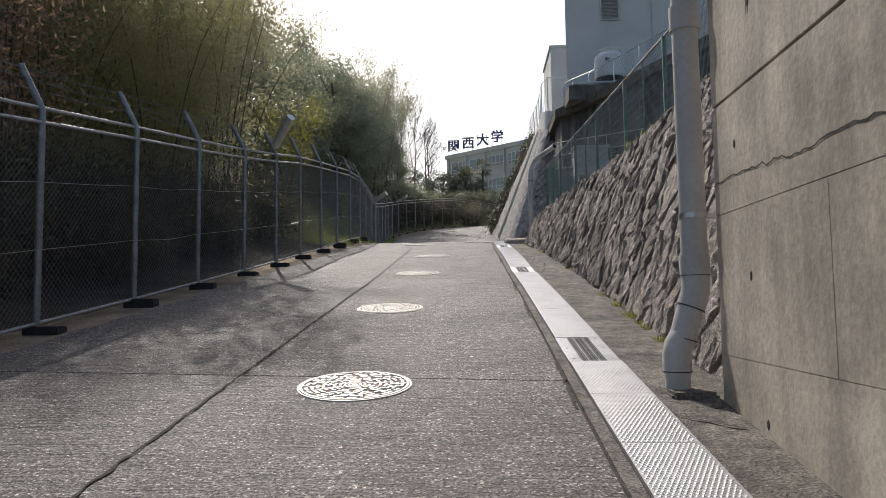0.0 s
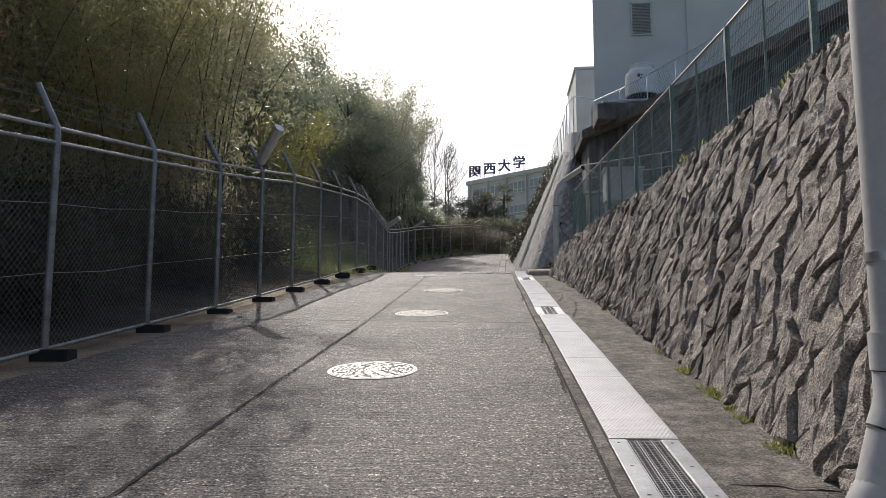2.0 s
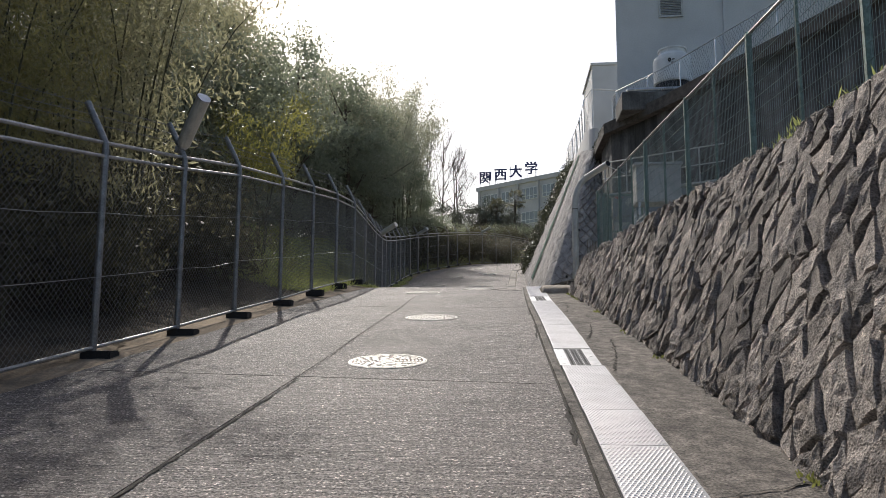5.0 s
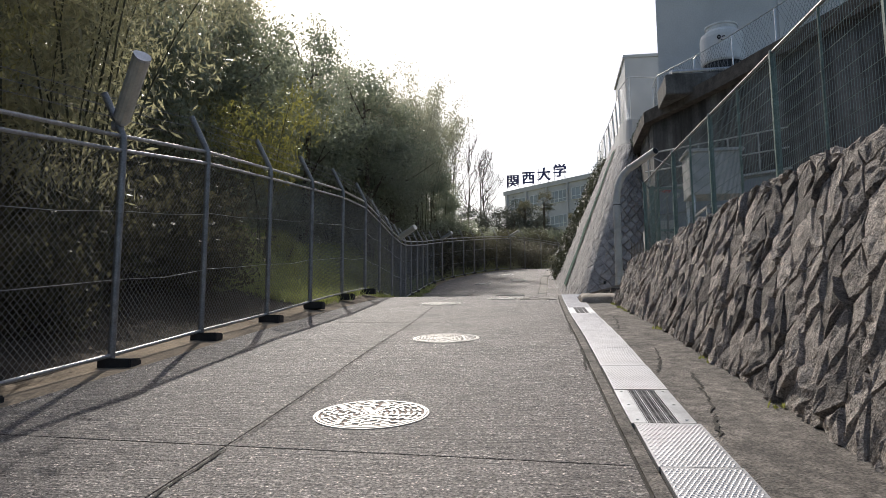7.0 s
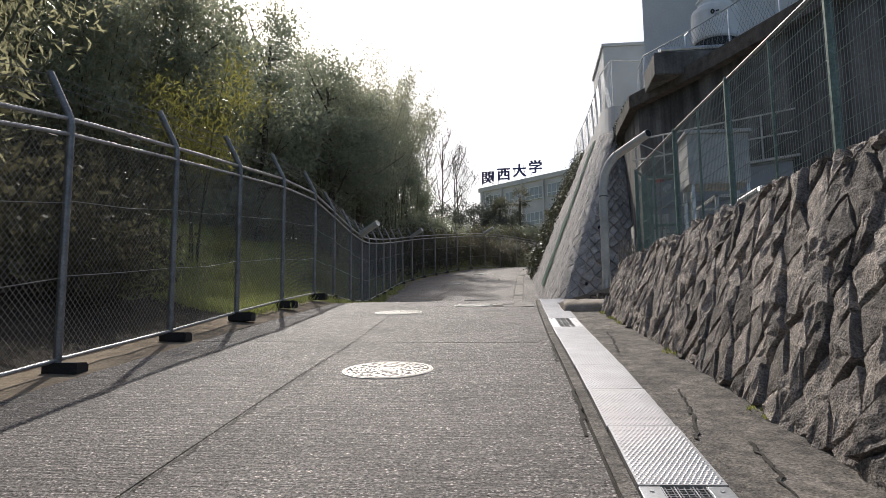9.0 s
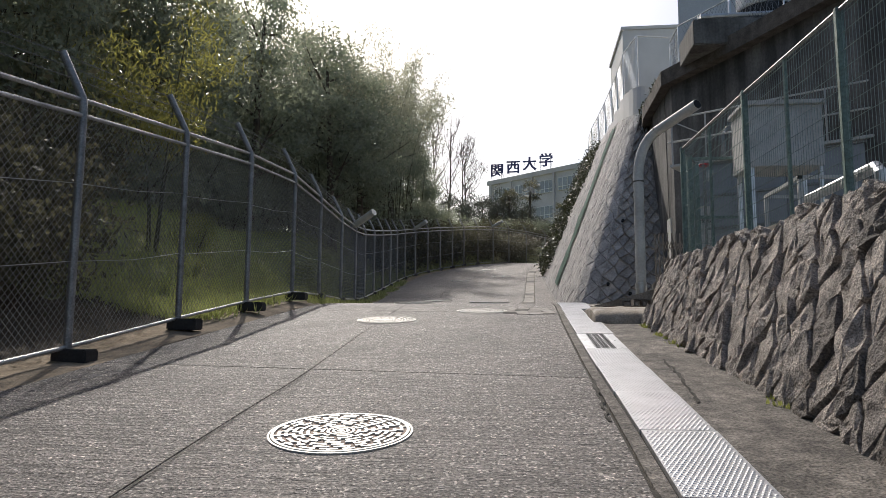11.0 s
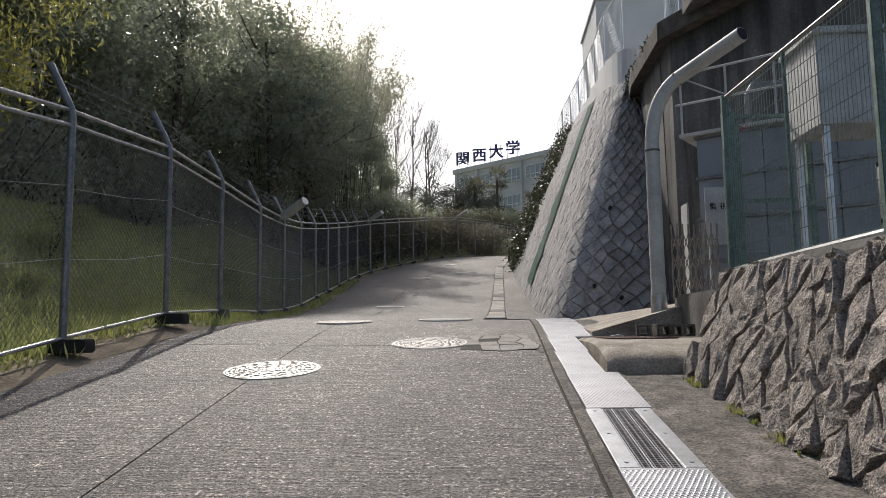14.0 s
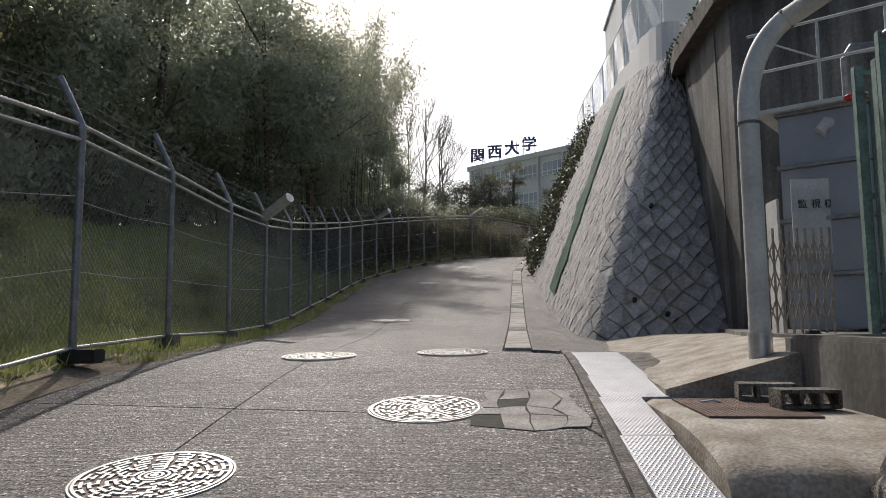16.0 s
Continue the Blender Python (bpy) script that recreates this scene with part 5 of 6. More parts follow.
elbow = thing("vent_pipe", "pale bent vent pipe rising beside the tank", "pipe", (3.9, 29.0, 3.94))
elbow.scale = (1.25, 1.25, 1.6)
bm = bmesh.new()
tube(bm, [(0.35, 0, 0), (0.35, 0, 1.45), (0.3, 0, 1.58), (0.18, 0, 1.65), (-0.1, 0, 1.63), (-0.16, 0, 1.56)], 0.06, 14)
part("pipe", bm, PAINT, elbow)
bm = bmesh.new()
tube(bm, [(0.35, 0, 1.3), (0.35, 0, 1.36)], 0.085, 14)
part("flange", bm, DARK, elbow)
bm = bmesh.new()
tube(bm, [(0.2, 0.15, 0), (0.2, 0.15, 2.2), (0.26, 0.15, 2.28), (0.8, 0.2, 2.32)], 0.045, 10)
part("dark_pipe", bm, POST, elbow)

cabinet = thing("switch_cabinet", "pale grey ribbed electrical cabinet on a steel stand", "cabinet", (3.3, 24.8, 5.72))
bm = bmesh.new()
box(bm, 0, 1.15, 0, 0.8, 0, 0.98, 0.01)
part("body", bm, PAINT, cabinet)
bm = bmesh.new()
box(bm, -0.05, 1.2, -0.06, 0.86, 0.98, 1.05, 0.01)
part("lid", bm, PAINT, cabinet)
for i in range(14):
    bm = bmesh.new()
    box(bm, 0.05 + i * 0.078, 0.08 + i * 0.078, -0.012, 0, 0.05, 0.93)
    part("rib", bm, PAINT, cabinet)
for x in (0.05, 1.08):
    for y in (0.05, 0.72):
        bm = bmesh.new()
        box(bm, x, x + 0.06, y, y + 0.06, -1.78, 0)
        part("leg", bm, STEEL, cabinet)
frame_rack = thing("pump_rack", "pale steel pump frame with pipes in the yard", "frame", (3.0, 22.0, 3.94))
for x in (0, 0.6):
    for y in (0, 1.2):
        bm = bmesh.new()
        box(bm, x, x + 0.05, y, y + 0.05, 0, 1.0)
        part("upright", bm, PAINT, frame_rack)
for z in (0.5, 0.97):
    for (x0, x1, y0, y1) in ((0, 0.65, 0, 0.04), (0, 0.65, 1.2, 1.24), (0, 0.04, 0, 1.24), (0.6, 0.64, 0, 1.24)):
        bm = bmesh.new()
        box(bm, x0, x1, y0, y1, z, z + 0.04)
        part("beam", bm, PAINT, frame_rack)
bm = bmesh.new()
tube(bm, [(0.2, -1.5, 0.05), (0.2, -1.5, 0.7), (0.25, -1.3, 0.8), (0.25, 0.4, 0.8), (0.25, 0.6, 0.7), (0.25, 0.6, 0.0)], 0.06, 10)
part("pipe", bm, STEEL, frame_rack)
valve = thing("red_valve", "small red valve wheel above the yard pipes", "valve", (3.15, 26.9, 6.15))
bm = bmesh.new()
for i in range(12):
    a, b = 2 * math.pi * i / 12, 2 * math.pi * (i + 1) / 12
    tube(bm, [(0.09 * math.cos(a), 0.09 * math.sin(a), 0.1), (0.09 * math.cos(b), 0.09 * math.sin(b), 0.1)], 0.018, 6)
part("wheel", bm, RED, valve)
bm = bmesh.new()
tube(bm, [(0, 0, -2.2), (0, 0, 0.12)], 0.03, 8)
tube(bm, [(-0.09, 0, 0.1), (0.09, 0, 0.1)], 0.01, 6)
part("stem", bm, POST, valve)

# ---- the far building with its roof sign ----
far = thing("campus_building", "distant grey concrete building with window bands and a roof sign", "building", (-5.9, 126, 4))
far.rotation_euler.z = radians(-40)
bm = bmesh.new()
box(bm, 0, 45, 0, 14, 0, 22.9)
part("wall", bm, FARWALL, far)
bm = bmesh.new()
box(bm, -0.2, 45.2, -0.25, 14.2, 22.9, 23.6)
part("parapet", bm, FARWALL, far)
for k in range(6):
    for fl in range(4):
        z = 20.1 - fl * 3.9
        x = 1.3 + k * 4.2
        win = new("window")
        win.parent = far
        win.location = (x, -0.05, z)
        bm = bmesh.new()
        box(bm, 0, 3.4, -0.04, 0.1, 0, 1.9)
        part("pane", bm, GLASS, win)
        bm = bmesh.new()
        for a in (0, 0.8, 1.65, 2.5, 3.35):
            box(bm, a, a + 0.07, -0.09, 0, 0, 1.9)
        for c in (0, 0.55, 1.85):
            box(bm, 0, 3.42, -0.09, 0, c, c + 0.07)
        part("frame", bm, WHITE, win)
    bm = bmesh.new()
    box(bm, 0.4 + k * 4.2, 0.7 + k * 4.2, -0.3, 0, 0, 22.9)
    part("pier", bm, FARWALL, far)
roof_sign = thing("roof_sign", "dark blue roof letters on a thin steel frame", "sign", (-5.8, 126.3, 27.6))
roof_sign.rotation_euler.z = radians(-4)
for i, ch in enumerate("関西大学"):
    for dx, dz in ((0.0, 0.0), (0.1, 0.03)):
        lettering(ch, 2.3, 0.08, SIGN, roof_sign, pose(2.62 * i + dx, dx * 0.3, 1.0 + 0.47 * i + dz, 90))
for i in range(4):
    bm = bmesh.new()
    for x in (0.3, 1.9):
        tube(bm, [(x + 2.62 * i, 0.15, -2.5), (x + 2.62 * i, 0.15, 2.8 + 0.47 * i)], 0.04, 4)
        tube(bm, [(x + 2.62 * i, 0.15, 2.5 + 0.47 * i), (x + 2.62 * i + 0.5, 1.8, -0.6)], 0.03, 4)
    part("frame", bm, POST, roof_sign)


# ---- plants ----
def quads(name, base, mat, parent, kind="", label=""):
    """Leaves from arrays of centre, half length and half width vectors."""
    c, l, w = base
    n = len(c)
    v = np.empty((n, 4, 3))
    v[:, 0], v[:, 1], v[:, 2], v[:, 3] = c - l, c + w - l * 0.1, c + l, c - w - l * 0.1
    me = bpy.data.meshes.new(name)
    me.vertices.add(4 * n)
    me.vertices.foreach_set("co", v.ravel())
    me.loops.add(4 * n)
    me.loops.foreach_set("vertex_index", np.arange(4 * n, dtype=np.int32))
    me.polygons.add(n)
    me.polygons.foreach_set("loop_start", np.arange(0, 4 * n, 4, dtype=np.int32))
    me.update(calc_edges=True)
    me.materials.append(mat)
    ob = new(name, me)
    if parent:
        ob.parent = parent
    return tagged(ob, label, kind=kind)


def sprays(rng, centres, spread, per, length, width, droop=0.0):
    """Leaves scattered round centres."""
    k = len(centres)
    c = np.repeat(centres, per, axis=0) + rng.normal(size=(k * per, 3)) * np.repeat(np.broadcast_to(spread, (k, 3)), per, axis=0)
    d = rng.normal(size=(k * per, 3))
    d[:, 2] -= droop
    d /= np.linalg.norm(d, axis=1)[:, None]
    s = np.cross(d, rng.normal(size=(k * per, 3)))
    s /= np.linalg.norm(s, axis=1)[:, None]
    size = rng.uniform(0.6, 1.3, (k * per, 1))
    return c, d * length / 2 * size, s * width / 2 * size


def evergreen(seed, height=9.0, wide=2.4, mat=None, per=118, n=125, label="", low=0.22):
    rng = np.random.default_rng(seed)
    r = random.Random(seed)
    tree = thing("evergreen_tree", label or "dense dark evergreen tree behind the fence", "tree", group="trees behind the fence")
    bm = bmesh.new()
    lean = Vector((r.uniform(-0.4, 0.4), r.uniform(-0.4, 0.4), 0))
    tube(bm, [(0, 0, -0.3), (lean.x * 0.3, lean.y * 0.3, height * 0.35), (lean.x, lean.y, height * 0.85)], 0.2, 8, taper=0.05)
    part("trunk", bm, BARK, tree)
    tips = []
    for k in range(11):
        h = height * (low + 0.62 * k / 11)
        a = r.uniform(0, 6.28)
        reach = wide * r.uniform(0.5, 0.95) * (1.0 - 0.5 * max(0, h / height - 0.5))
        p = Vector((lean.x * h / height, lean.y * h / height, h))
        q = p + Vector((math.cos(a) * reach, math.sin(a) * reach, r.uniform(0.4, 1.6)))
        bm = bmesh.new()
        tube(bm, [p, p.lerp(q, 0.5) + Vector((0, 0, -0.1)), q], 0.06, 5, taper=0.015)
        part("limb", bm, BARK, tree)
        tips.append(q)
    c = []
    while len(c) < n:
        u = rng.normal(size=3)
        u /= np.linalg.norm(u)
        f = rng.uniform(0.35, 1.0) ** 0.6
        p = u * f * np.array([wide, wide, height * (1 - low) / 2]) + np.array([lean.x * 0.6, lean.y * 0.6, height * (low + (1 - low) / 2)])
        if noise.noise(Vector(p * 0.55) + Vector((seed, 0, 0))) > -0.12:
            c.append(p)
    part_leaves = sprays(rng, np.array(c), (0.32, 0.32, 0.22), per, 0.15, 0.075, 0.2)
    quads("crown", part_leaves, mat or LEAF_DARK, tree)
    return tree


def bamboo(seed, height=11.0, mat=None, culms=8, nodes=34, per=38, name="bamboo_clump", label="", reach=2.0, spread=0.8, leaf=(0.19, 0.036), low=0.22):
    rng = np.random.default_rng(seed)
    r = random.Random(seed)
    plant = thing(name, label or "tall feathery bamboo clump arching behind the fence", "bamboo", group="bamboo behind the fence")
    cs = []
    for k in range(culms):
        a = 6.28 * k / culms + r.uniform(-0.3, 0.3)
        b = Vector((math.cos(a) * spread * r.random(), math.sin(a) * spread * r.random(), -0.2))
        h = height * r.uniform(0.75, 1.0)
        bend = reach * r.uniform(0.5, 1.1)
        pts = []
        for i in range(9):
            f = i / 8
            pts.append(b + Vector((math.cos(a) * bend * f ** 2.2, math.sin(a) * bend * f ** 2.2, h * (f - 0.12 * f ** 4))))
        bm = bmesh.new()
        tube(bm, pts, 0.024, 6, taper=0.006)
        part("culm", bm, CULM, plant)
        for i in range(nodes):
            f = r.uniform(low, 1.0)
            x = f * 8
            j = min(int(x), 7)
            p = pts[j].lerp(pts[j + 1], x - j)
            out = r.uniform(0.15, 1.0) * (1.15 - 0.6 * f)
            t = r.uniform(0, 6.28)
            cs.append((p.x + math.cos(t) * out, p.y + math.sin(t) * out, p.z + r.uniform(-0.1, 0.35)))
    quads("foliage", sprays(rng, np.array(cs), (0.26, 0.26, 0.2), per, leaf[0], leaf[1], 0.9), mat or LEAF_BAMBOO, plant)
    return plant


def shrub(seed, mat, size=1.2, n=70, per=45, name="shrub", label="", leaf=(0.12, 0.06)):
    rng = np.random.default_rng(seed)
    plant = thing(name, label or "dark leafy undergrowth shrub behind the fence", "shrub", group="undergrowth behind the fence")
    bm = bmesh.new()
    r = random.Random(seed)
    for k in range(6):
        a = r.uniform(0, 6.28)
        tube(bm, [(0, 0, -0.2), (math.cos(a) * size * 0.4, math.sin(a) * size * 0.4, size * 0.6), (math.cos(a) * size * 0.8, math.sin(a) * size * 0.8, size * r.uniform(0.9, 1.5))], 0.025, 4, taper=0.006)
    part("stem", bm, BARK, plant)
    u = rng.normal(size=(n, 3))
    u /= np.linalg.norm(u, axis=1)[:, None]
    c = u * rng.uniform(0.3, 1, (n, 1)) * np.array([size, size, size * 0.8]) + np.array([0, 0, size * 0.75])
    quads("leaves", sprays(rng, c, (0.2, 0.2, 0.16), per, leaf[0], leaf[1], 0.2), mat, plant)
    return plant


def bare_tree(seed, height=13.0):
    r = random.Random(seed)
    tree = thing("bare_tree", "slender leafless tree with fine upright twigs", "tree", group="leafless trees beyond the road")
    bm = bmesh.new()
    tube(bm, [(0, 0, -0.5), (0.2, 0, height * 0.5), (0.1, 0.1, height * 0.95)], 0.13, 6, taper=0.02)
    part("trunk", bm, BARK, tree)
    for k in range(16):
        h = height * r.uniform(0.25, 0.9)
        a = r.uniform(0, 6.28)
        reach = (height - h) * 0.32 + 0.4
        p = Vector((0.15, 0, h))
        q = p + Vector((math.cos(a) * reach, math.sin(a) * reach, reach * r.uniform(1.0, 1.8)))
        bm = bmesh.new()
        tube(bm, [p, p.lerp(q, 0.45) + Vector((math.cos(a) * 0.2, math.sin(a) * 0.2, -0.1)), q], 0.045, 4, taper=0.012)
        for i in range(9):
            f = r.uniform(0.3, 1)
            s = p.lerp(q, f)
            e = s + Vector((r.uniform(-0.7, 0.7), r.uniform(-0.7, 0.7), r.uniform(0.3, 1.3)))
            tube(bm, [s, e], 0.016, 3, False, taper=0.006)
            for _ in range(2):
                w = s.lerp(e, r.uniform(0.4, 0.9))
                tube(bm, [w, w + Vector((r.uniform(-0.35, 0.35), r.uniform(-0.35, 0.35), r.uniform(0.1, 0.6)))], 0.009, 3, False)
        part("branch", bm, BARK, tree)
    return tree


def place(template, spots, seed=0, lo=0.85, hi=1.15):
    """The first spot takes the template itself, the others copies."""
    r = random.Random(seed)
    for i, (x, y, s) in enumerate(spots):
        z = bank(x, y) - 0.05
        m = Matrix.LocRotScale((x, y, z), Euler((r.uniform(-0.05, 0.05), r.uniform(-0.05, 0.05), r.uniform(0, 6.28))), Vector((s * r.uniform(lo, hi), s * r.uniform(lo, hi), s)))
        if i == 0:
            template.matrix_basis = m
        else:
            o = copy_thing(template, Matrix.Identity(4))
            o.matrix_basis = m


place(bamboo(1), [(-7.1, 17.6, 1.05), (-12.5, 33, 1.15), (-9.3, 15.0, 1.05), (-9.4, 21.5, 1.0), (-12, 29, 1.1), (-11.8, 19, 1.1), (-12.6, 12, 1.1), (-13, 35, 1.1)], 1)
place(bamboo(2, 12.0), [(-9.6, 18.6, 1.0), (-12.5, 24.5, 1.05), (-10.0, 57.5, 1.05), (-12.5, 45, 1.0), (-14.5, 27, 1.1), (-15, 16, 1.1), (-10.8, 66, 1.15)], 2)
place(bamboo(21, 11.5, LEAF_PALE, 9, 26, 30, "pale_bamboo", "pale feathery bamboo with drooping tips above the trees", 2.2, 0.8, (0.24, 0.045), 0.4), [(-8.4, 56.5, 1.2), (-8.3, 62, 1.22), (-9.0, 60.5, 1.08), (-8.6, 54.5, 1.0), (-8.8, 63.5, 1.1), (-9.6, 50.5, 1.12), (-10.4, 48.5, 1.1)], 21)
place(bamboo(22, 9.5, LEAF_DRY, 9, 26, 42, "dry_bamboo", "dry reddish-brown bamboo clump behind the fence", 1.6, 0.8, (0.11, 0.03), 0.3), [(-7.4, 10.4, 1.0), (-9.6, 13.2, 1.05), (-11.0, 9.5, 1.05), (-7.0, 8.2, 0.95), (-7.6, 6.0, 0.95), (-8.8, 10.6, 1.1)], 22)
place(evergreen(3), [(-12.0, 34.5, 1.15), (-11.2, 40.5, 1.25), (-9.4, 46.5, 1.2), (-14.2, 43, 1.2), (-13.2, 22, 1.2), (-12, 51, 1.25), (-10.8, 14, 1.1), (-14, 31, 1.2), (-9.4, 68.5, 0.95), (-16, 9, 1.3), (-17, 20, 1.3)], 3)
place(evergreen(4, 8.0, 2.7), [(-12.8, 27.5, 1.15), (-9.0, 50.5, 1.15), (-8.9, 58.5, 1.0), (-12.5, 37, 1.3), (-13.5, 57, 1.3), (-9.3, 8.0, 1.0), (-8.6, 66.5, 0.8), (-15.5, 47, 1.4), (-17.5, 38, 1.4), (-14, 63, 1.4), (-10.2, 4, 1.1)], 4)
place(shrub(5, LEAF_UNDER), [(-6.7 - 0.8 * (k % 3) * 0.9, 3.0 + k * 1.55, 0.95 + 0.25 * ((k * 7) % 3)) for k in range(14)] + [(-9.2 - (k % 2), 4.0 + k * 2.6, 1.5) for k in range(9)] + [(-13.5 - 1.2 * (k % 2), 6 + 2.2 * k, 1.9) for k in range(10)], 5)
place(shrub(6, LEAF_DARK, 1.4, 80, 45), [(-11.6 - 0.9 * (k % 3), 25 + k * 2.4, 1.2 + 0.3 * (k % 2)) for k in range(10)] + [(-9.6 - 1.1 * (k % 3), 46 + k * 2.4, 1.1 + 0.3 * (k % 2)) for k in range(10)] + [(-13 - (k % 3) * 1.6, 22 + k * 2.6, 2.2) for k in range(12)] + [*[(-18.5, 34 + 4 * k, 2.6) for k in range(9)], (-7.6, 53.5, 0.9), (-7.4, 57.5, 1.0), (-7.0, 61, 1.1), (-6.3, 64, 1.1), (-5.2, 66, 1.0), (-3.5, 68.5, 1.1), (-1.5, 70.5, 1.1), (1.0, 72.5, 1.2), (4, 73, 1.3)], 6)
place(bamboo(7, 5.4, LEAF_YELLOW, 5, 15, 60, "yellow_bamboo", "bright yellow-green bamboo shrub leaning over the fence", 1.7, 0.3, (0.14, 0.03), 0.5), [(-7.4, 26.4, 1.05)], 7)
place(bamboo(23, 8.6, LEAF_OLIVE, 7, 44, 60, "olive_bamboo", "yellowish olive bamboo drooping over the fence", 2.4, 0.7, (0.115, 0.028), 0.3), [(-7.2, 14.8, 1.0), (-8.0, 12.4, 1.0), (-10.4, 16.4, 1.15)], 23)
place(bamboo(26, 9.0, LEAF_BAMBOO, 7, 26, 46, "arching_bamboo", "bamboo arching out over the fence and the road", 2.9, 0.4, (0.14, 0.03), 0.5), [(-6.5, 17.8, 1.0)], 26)
place(shrub(25, LEAF_UNDER, 1.3, 80, 45, "far_hedge", "dark leafy hedge closing the far end of the road"), [(-4.6 + 1.7 * k, 70.2 + 0.5 * (k % 2) + 0.25 * k, 1.0 + 0.12 * (k % 3)) for k in range(8)] + [(fence_x(48 + 1.35 * k) - 1.5 - 0.5 * (k % 2), 48 + 1.35 * k, 1.0 + 0.15 * (k % 3)) for k in range(14)], 25)
place(bare_tree(8), [(-8.2, 86, 1.05), (-6.8, 88, 0.95), (-10.2, 90, 1.1), (-6.0, 84, 0.85), (-11.4, 83, 1.0)], 8)
place(evergreen(9, 6.5, 2.6, LEAF_FAR, 90, 110, "rounded dark evergreen beyond the upper road", 0.1), [(-1.7, 80, 0.88), (-4.4, 81, 0.82), (-0.5, 76, 0.6), (-7.2, 79, 0.82), (2.4, 80, 0.48), (4.3, 81, 0.42), (1.0, 74, 0.42), (-2.8, 77.5, 0.72), (-5.2, 76, 0.68), (6.6, 82, 0.45)], 9)


place(shrub(24, LEAF_WEED, 0.5, 46, 60, "bank_shrub", "low light-green shrub on the grassy bank behind the fence", (0.07, 0.035)), [(-6.6 - 0.9 * ((k * 5) % 4), 26.5 + k * 1.9, 0.45 + 0.12 * ((k * 3) % 4)) for k in range(6)], 24)


def palm(seed):
    r = random.Random(seed)
    rng = np.random.default_rng(seed)
    tree = thing("fan_palm", "fan palm with a shaggy dark crown beyond the road", "palm", group="palms beyond the road")
    bm = bmesh.new()
    tube(bm, [(0, 0, -0.3), (0.1, 0, 3.0), (0.05, 0.05, 5.6)], 0.16, 8, taper=0.13)
    part("trunk", bm, BARK, tree)
    for k in range(26):
        a, e = r.uniform(0, 6.28), r.uniform(-0.7, 1.2)
        d = Vector((math.cos(a) * math.cos(e), math.sin(a) * math.cos(e), math.sin(e)))
        c = Vector((0.05, 0.05, 5.6)) + d * 0.8
        bm = bmesh.new()
        tube(bm, [(0.05, 0.05, 5.6), c], 0.012, 4)
        side = d.cross(Vector((0, 0, 1))).normalized()
        upv = side.cross(d)
        for i in range(15):
            t = -1.9 + 3.8 * i / 14
            tip = c + (d * math.cos(t) + side * math.sin(t)) * 0.75 + upv * -0.12 * abs(t)
            w = (d * -math.sin(t) + side * math.cos(t)) * 0.03
            mid = c.lerp(tip, 0.6)
            bm.faces.new([bm.verts.new(p) for p in (c, mid + w, tip, mid - w)])
        part("frond", bm, LEAF_UNDER, tree)
    return tree


place(palm(10), [(0.3, 76.5, 0.9), (2.9, 75.5, 0.7), (-1.8, 77.5, 0.8)], 10)

# ivy on the far side of the buttress, and a strip of green netting before it
rng = np.random.default_rng(12)
cs = []
while len(cs) < 520:
    i = int(rng.integers(10, len(BOT) - 1))
    f, v = float(rng.random()), float(rng.random())
    if i == 10 and (f < 0.75 or v > 0.8):
        continue
    p, n = batter(i, f, v)
    n = n if n.x < 0 else -n
    cs.append(tuple(p + n * (0.03 + 0.12 * rng.random())))
quads("ivy", sprays(rng, np.array(cs), (0.16, 0.45, 0.3), 46, 0.13, 0.09, 0.3), LEAF_IVY, None, "stuff", "dark trailing ivy over the far stone wall")["category"] = "ivy"
NET = material("green_net", (0.15, 0.25, 0.2), 0.8, spread=0.4, scale=3, fine=30, bump=0.3)
bm = bmesh.new()
for k in range(13):
    v0, v1 = 0.06 + k * 0.07, 0.06 + (k + 1) * 0.07
    row = []
    a, b = 0.1 + 0.16 * noise.noise((k * 0.8, 1, 0)), 0.75 + 0.3 * noise.noise((k * 0.9, 5, 0))
    c, d = 0.1 + 0.16 * noise.noise(((k + 1) * 0.8, 1, 0)), 0.75 + 0.3 * noise.noise(((k + 1) * 0.9, 5, 0))
    for f, v in ((a, v0), (b, v0), (d, v1), (c, v1)):
        p, n = batter(8, min(max(f, 0), 1), v)
        row.append(bm.verts.new(p + (n if n.x < 0 else -n) * 0.06))
    bm.faces.new(row)
bmesh.ops.solidify(bm, geom=bm.faces[:], thickness=0.01)
tagged(part("green_net_strip", bm, NET), "torn strip of green netting hanging on the stone wall", "netting")

# grass on the bank and tufts along the walls
def blades(name, spots, per, tall, mat, label, seed, spread=0.12):
    rng = np.random.default_rng(seed)
    c = np.repeat(np.array(spots), per, axis=0)
    n = len(c)
    c = c + np.c_[rng.normal(size=(n, 2)) * spread, np.zeros(n)]
    d = np.c_[rng.normal(size=(n, 2)) * 0.45, np.ones(n)]
    d /= np.linalg.norm(d, axis=1)[:, None]
    h = tall * rng.uniform(0.4, 1.2, (n, 1))
    s = np.cross(d, rng.normal(size=(n, 3)))
    s /= np.linalg.norm(s, axis=1)[:, None]
    ob = quads(name, (c + d * h / 2, d * h / 2, s * 0.008 * (1 + tall)), mat, None, "stuff", label)
    ob["category"] = "grass"
    return ob


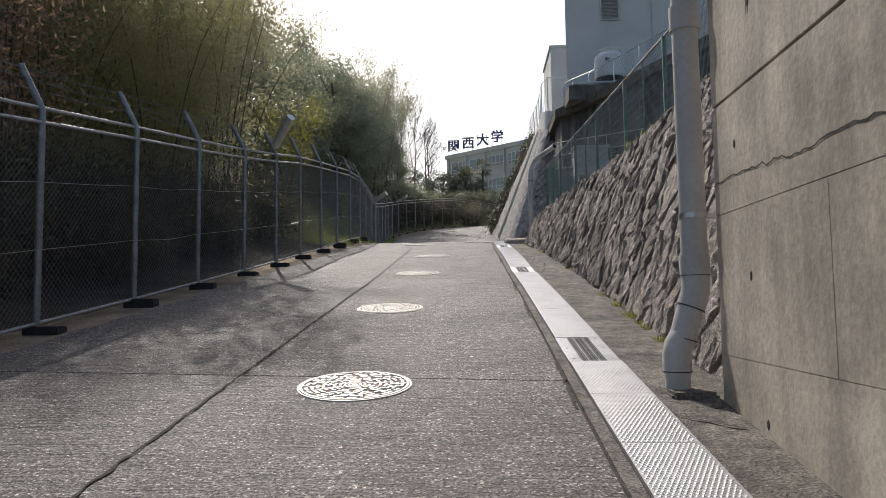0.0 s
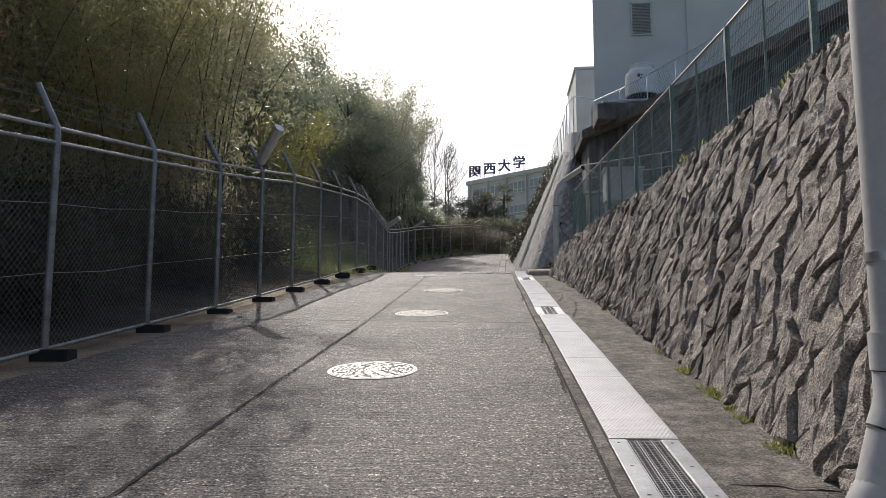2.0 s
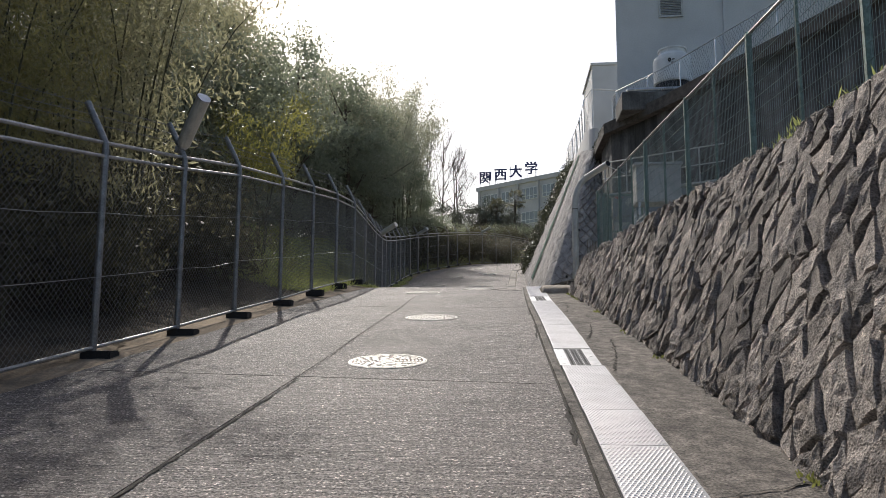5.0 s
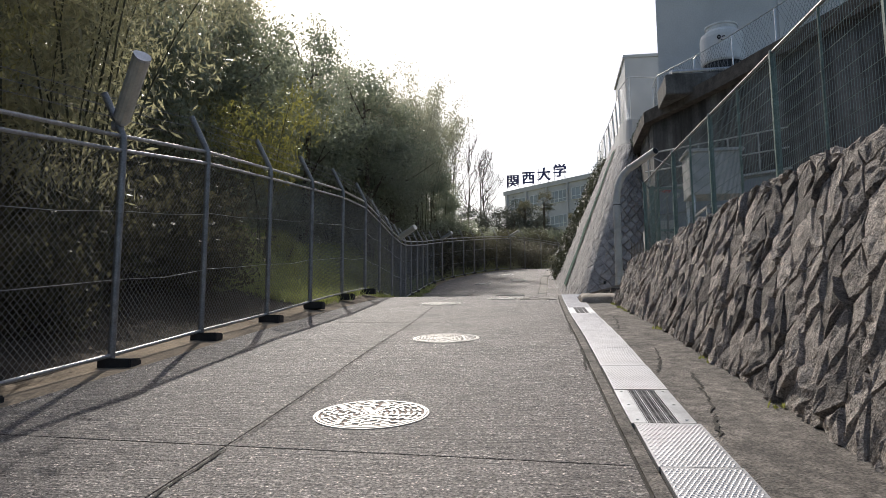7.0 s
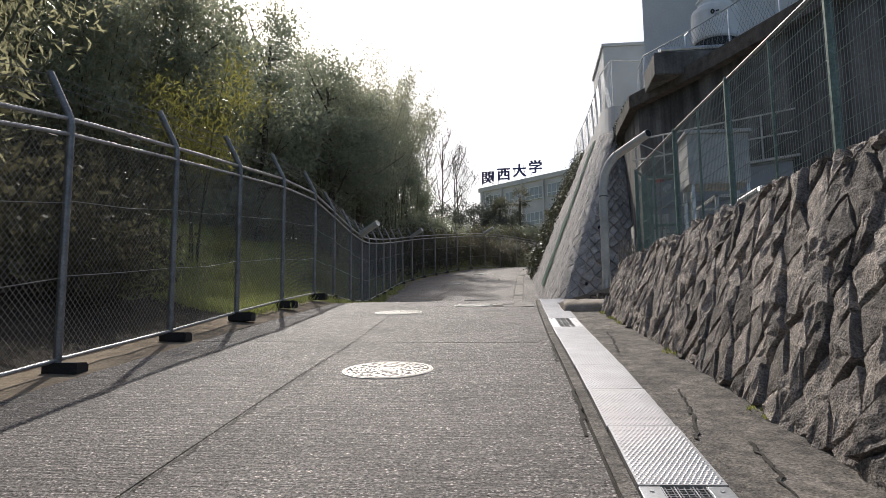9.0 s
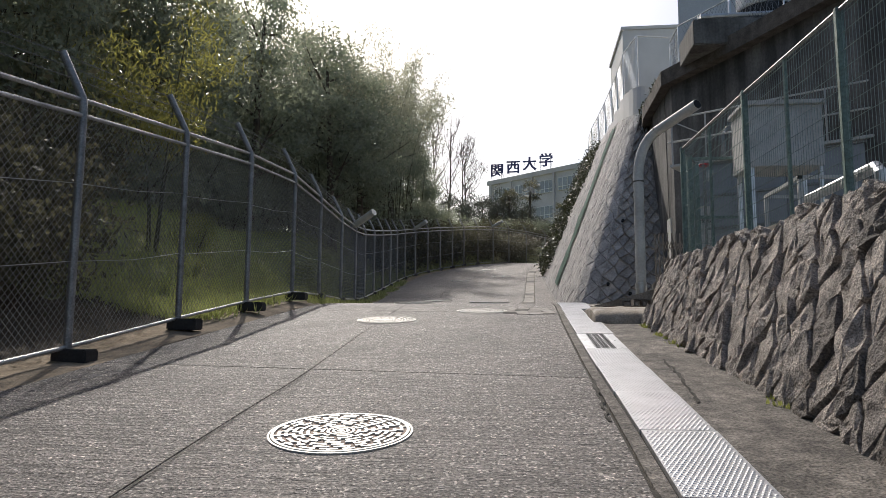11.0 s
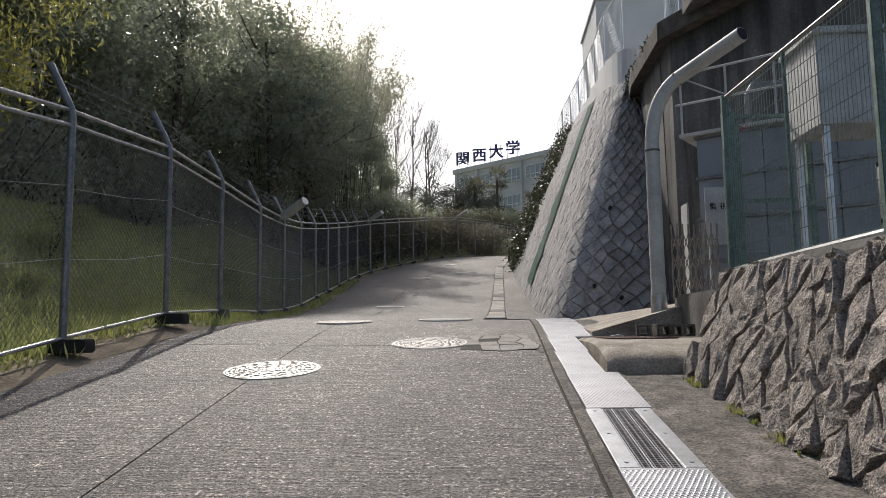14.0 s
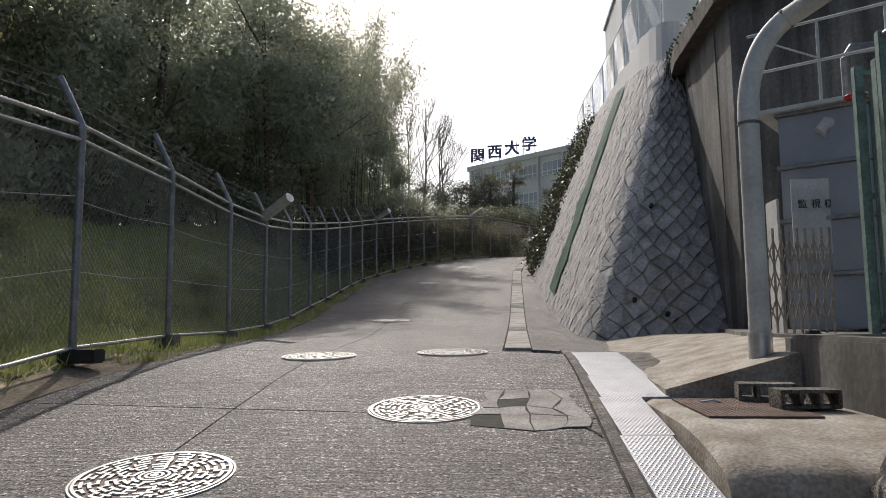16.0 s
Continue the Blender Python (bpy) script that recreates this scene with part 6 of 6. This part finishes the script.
rng = np.random.default_rng(14)
spots = []
for _ in range(5200):
    y = 23 + 39 * rng.random() ** 1.3
    x = fence_x(y) - 0.15 - 6.0 * rng.random() ** 1.3
    spots.append((x, y, bank(x, y) - 0.03))
blades("bank_grass", spots, 12, 0.26, LEAF_GRASS, "rough grass covering the bank behind the fence", 15, 0.16)
spots = []
for y in list(np.arange(27.3, 46, 0.1)):
    x = fence_x(y) + rng.uniform(-0.2, 0.42)
    spots.append((x, y, gz(y) - 0.02))
blades("verge_grass", spots, 30, 0.13, LEAF_GRASS, "short grass along the fence foot", 16, 0.08)
spots = []
for y, k in ((6.9, 5), (7.6, 5), (8.3, 9), (9.1, 5), (10.2, 3), (15.9, 3), (18.5, 3), (21.3, 4), (22.0, 4), (22.9, 7), (14.0, 2)):
    for _ in range(k):
        yy = y + rng.normal() * 0.12
        spots.append((toe(yy) - 0.03 - rng.random() * 0.06, yy, gz(yy) - 0.01))
blades("wall_tufts", spots, 15, 0.055, LEAF_WEED, "small yellow-green weed tufts at the wall foot", 17, 0.035)
spots = []
for y in np.arange(7.6, 13.5, 0.13):
    if rng.random() < 0.75:
        spots.append((crest(y) - 0.5 + rng.normal() * 0.06, y + rng.normal() * 0.1, wall_top(y) - 0.05))
blades("wall_top_weeds", spots, 20, 0.12, LEAF_GRASS, "yellow-green weeds growing on the wall top", 18, 0.06)
spots = []
for t in np.linspace(0, 1, 14):
    spots.append((3.62, 36.2 - 2.6 * t, 10.15 + 0.05 * math.sin(9 * t)))
quads("coping_ivy", sprays(np.random.default_rng(19), np.array(spots), (0.08, 0.12, 0.08), 40, 0.08, 0.06, 0.2), LEAF_IVY, None, "stuff", "dark creeper tuft on the sloping coping")["category"] = "ivy"

# drain holes in the buttress, with dark streaks below
for s, v in ((1.35, 0.5), (2.05, 0.85), (1.95, 3.0)):
    p, nrm = buttress_face(s, v)
    weep = thing("weep_hole", "small dark drain pipe mouth in the stone wall", "drain", tuple(p), "drain holes of the stone wall")
    bm = bmesh.new()
    tube(bm, [nrm * -0.05, nrm * 0.045], 0.045, 12)
    part("mouth", bm, BLACKPAINT, weep)
    bm = bmesh.new()
    disc(bm, 0, 0, 0, 0.046, 0.056, 0.02, 14)
    ob = part("ring", bm, OLD_CONCRETE, weep)
    ob.matrix_basis = Matrix.Translation(nrm * 0.035) @ nrm.to_track_quat("Z", "Y").to_matrix().to_4x4()
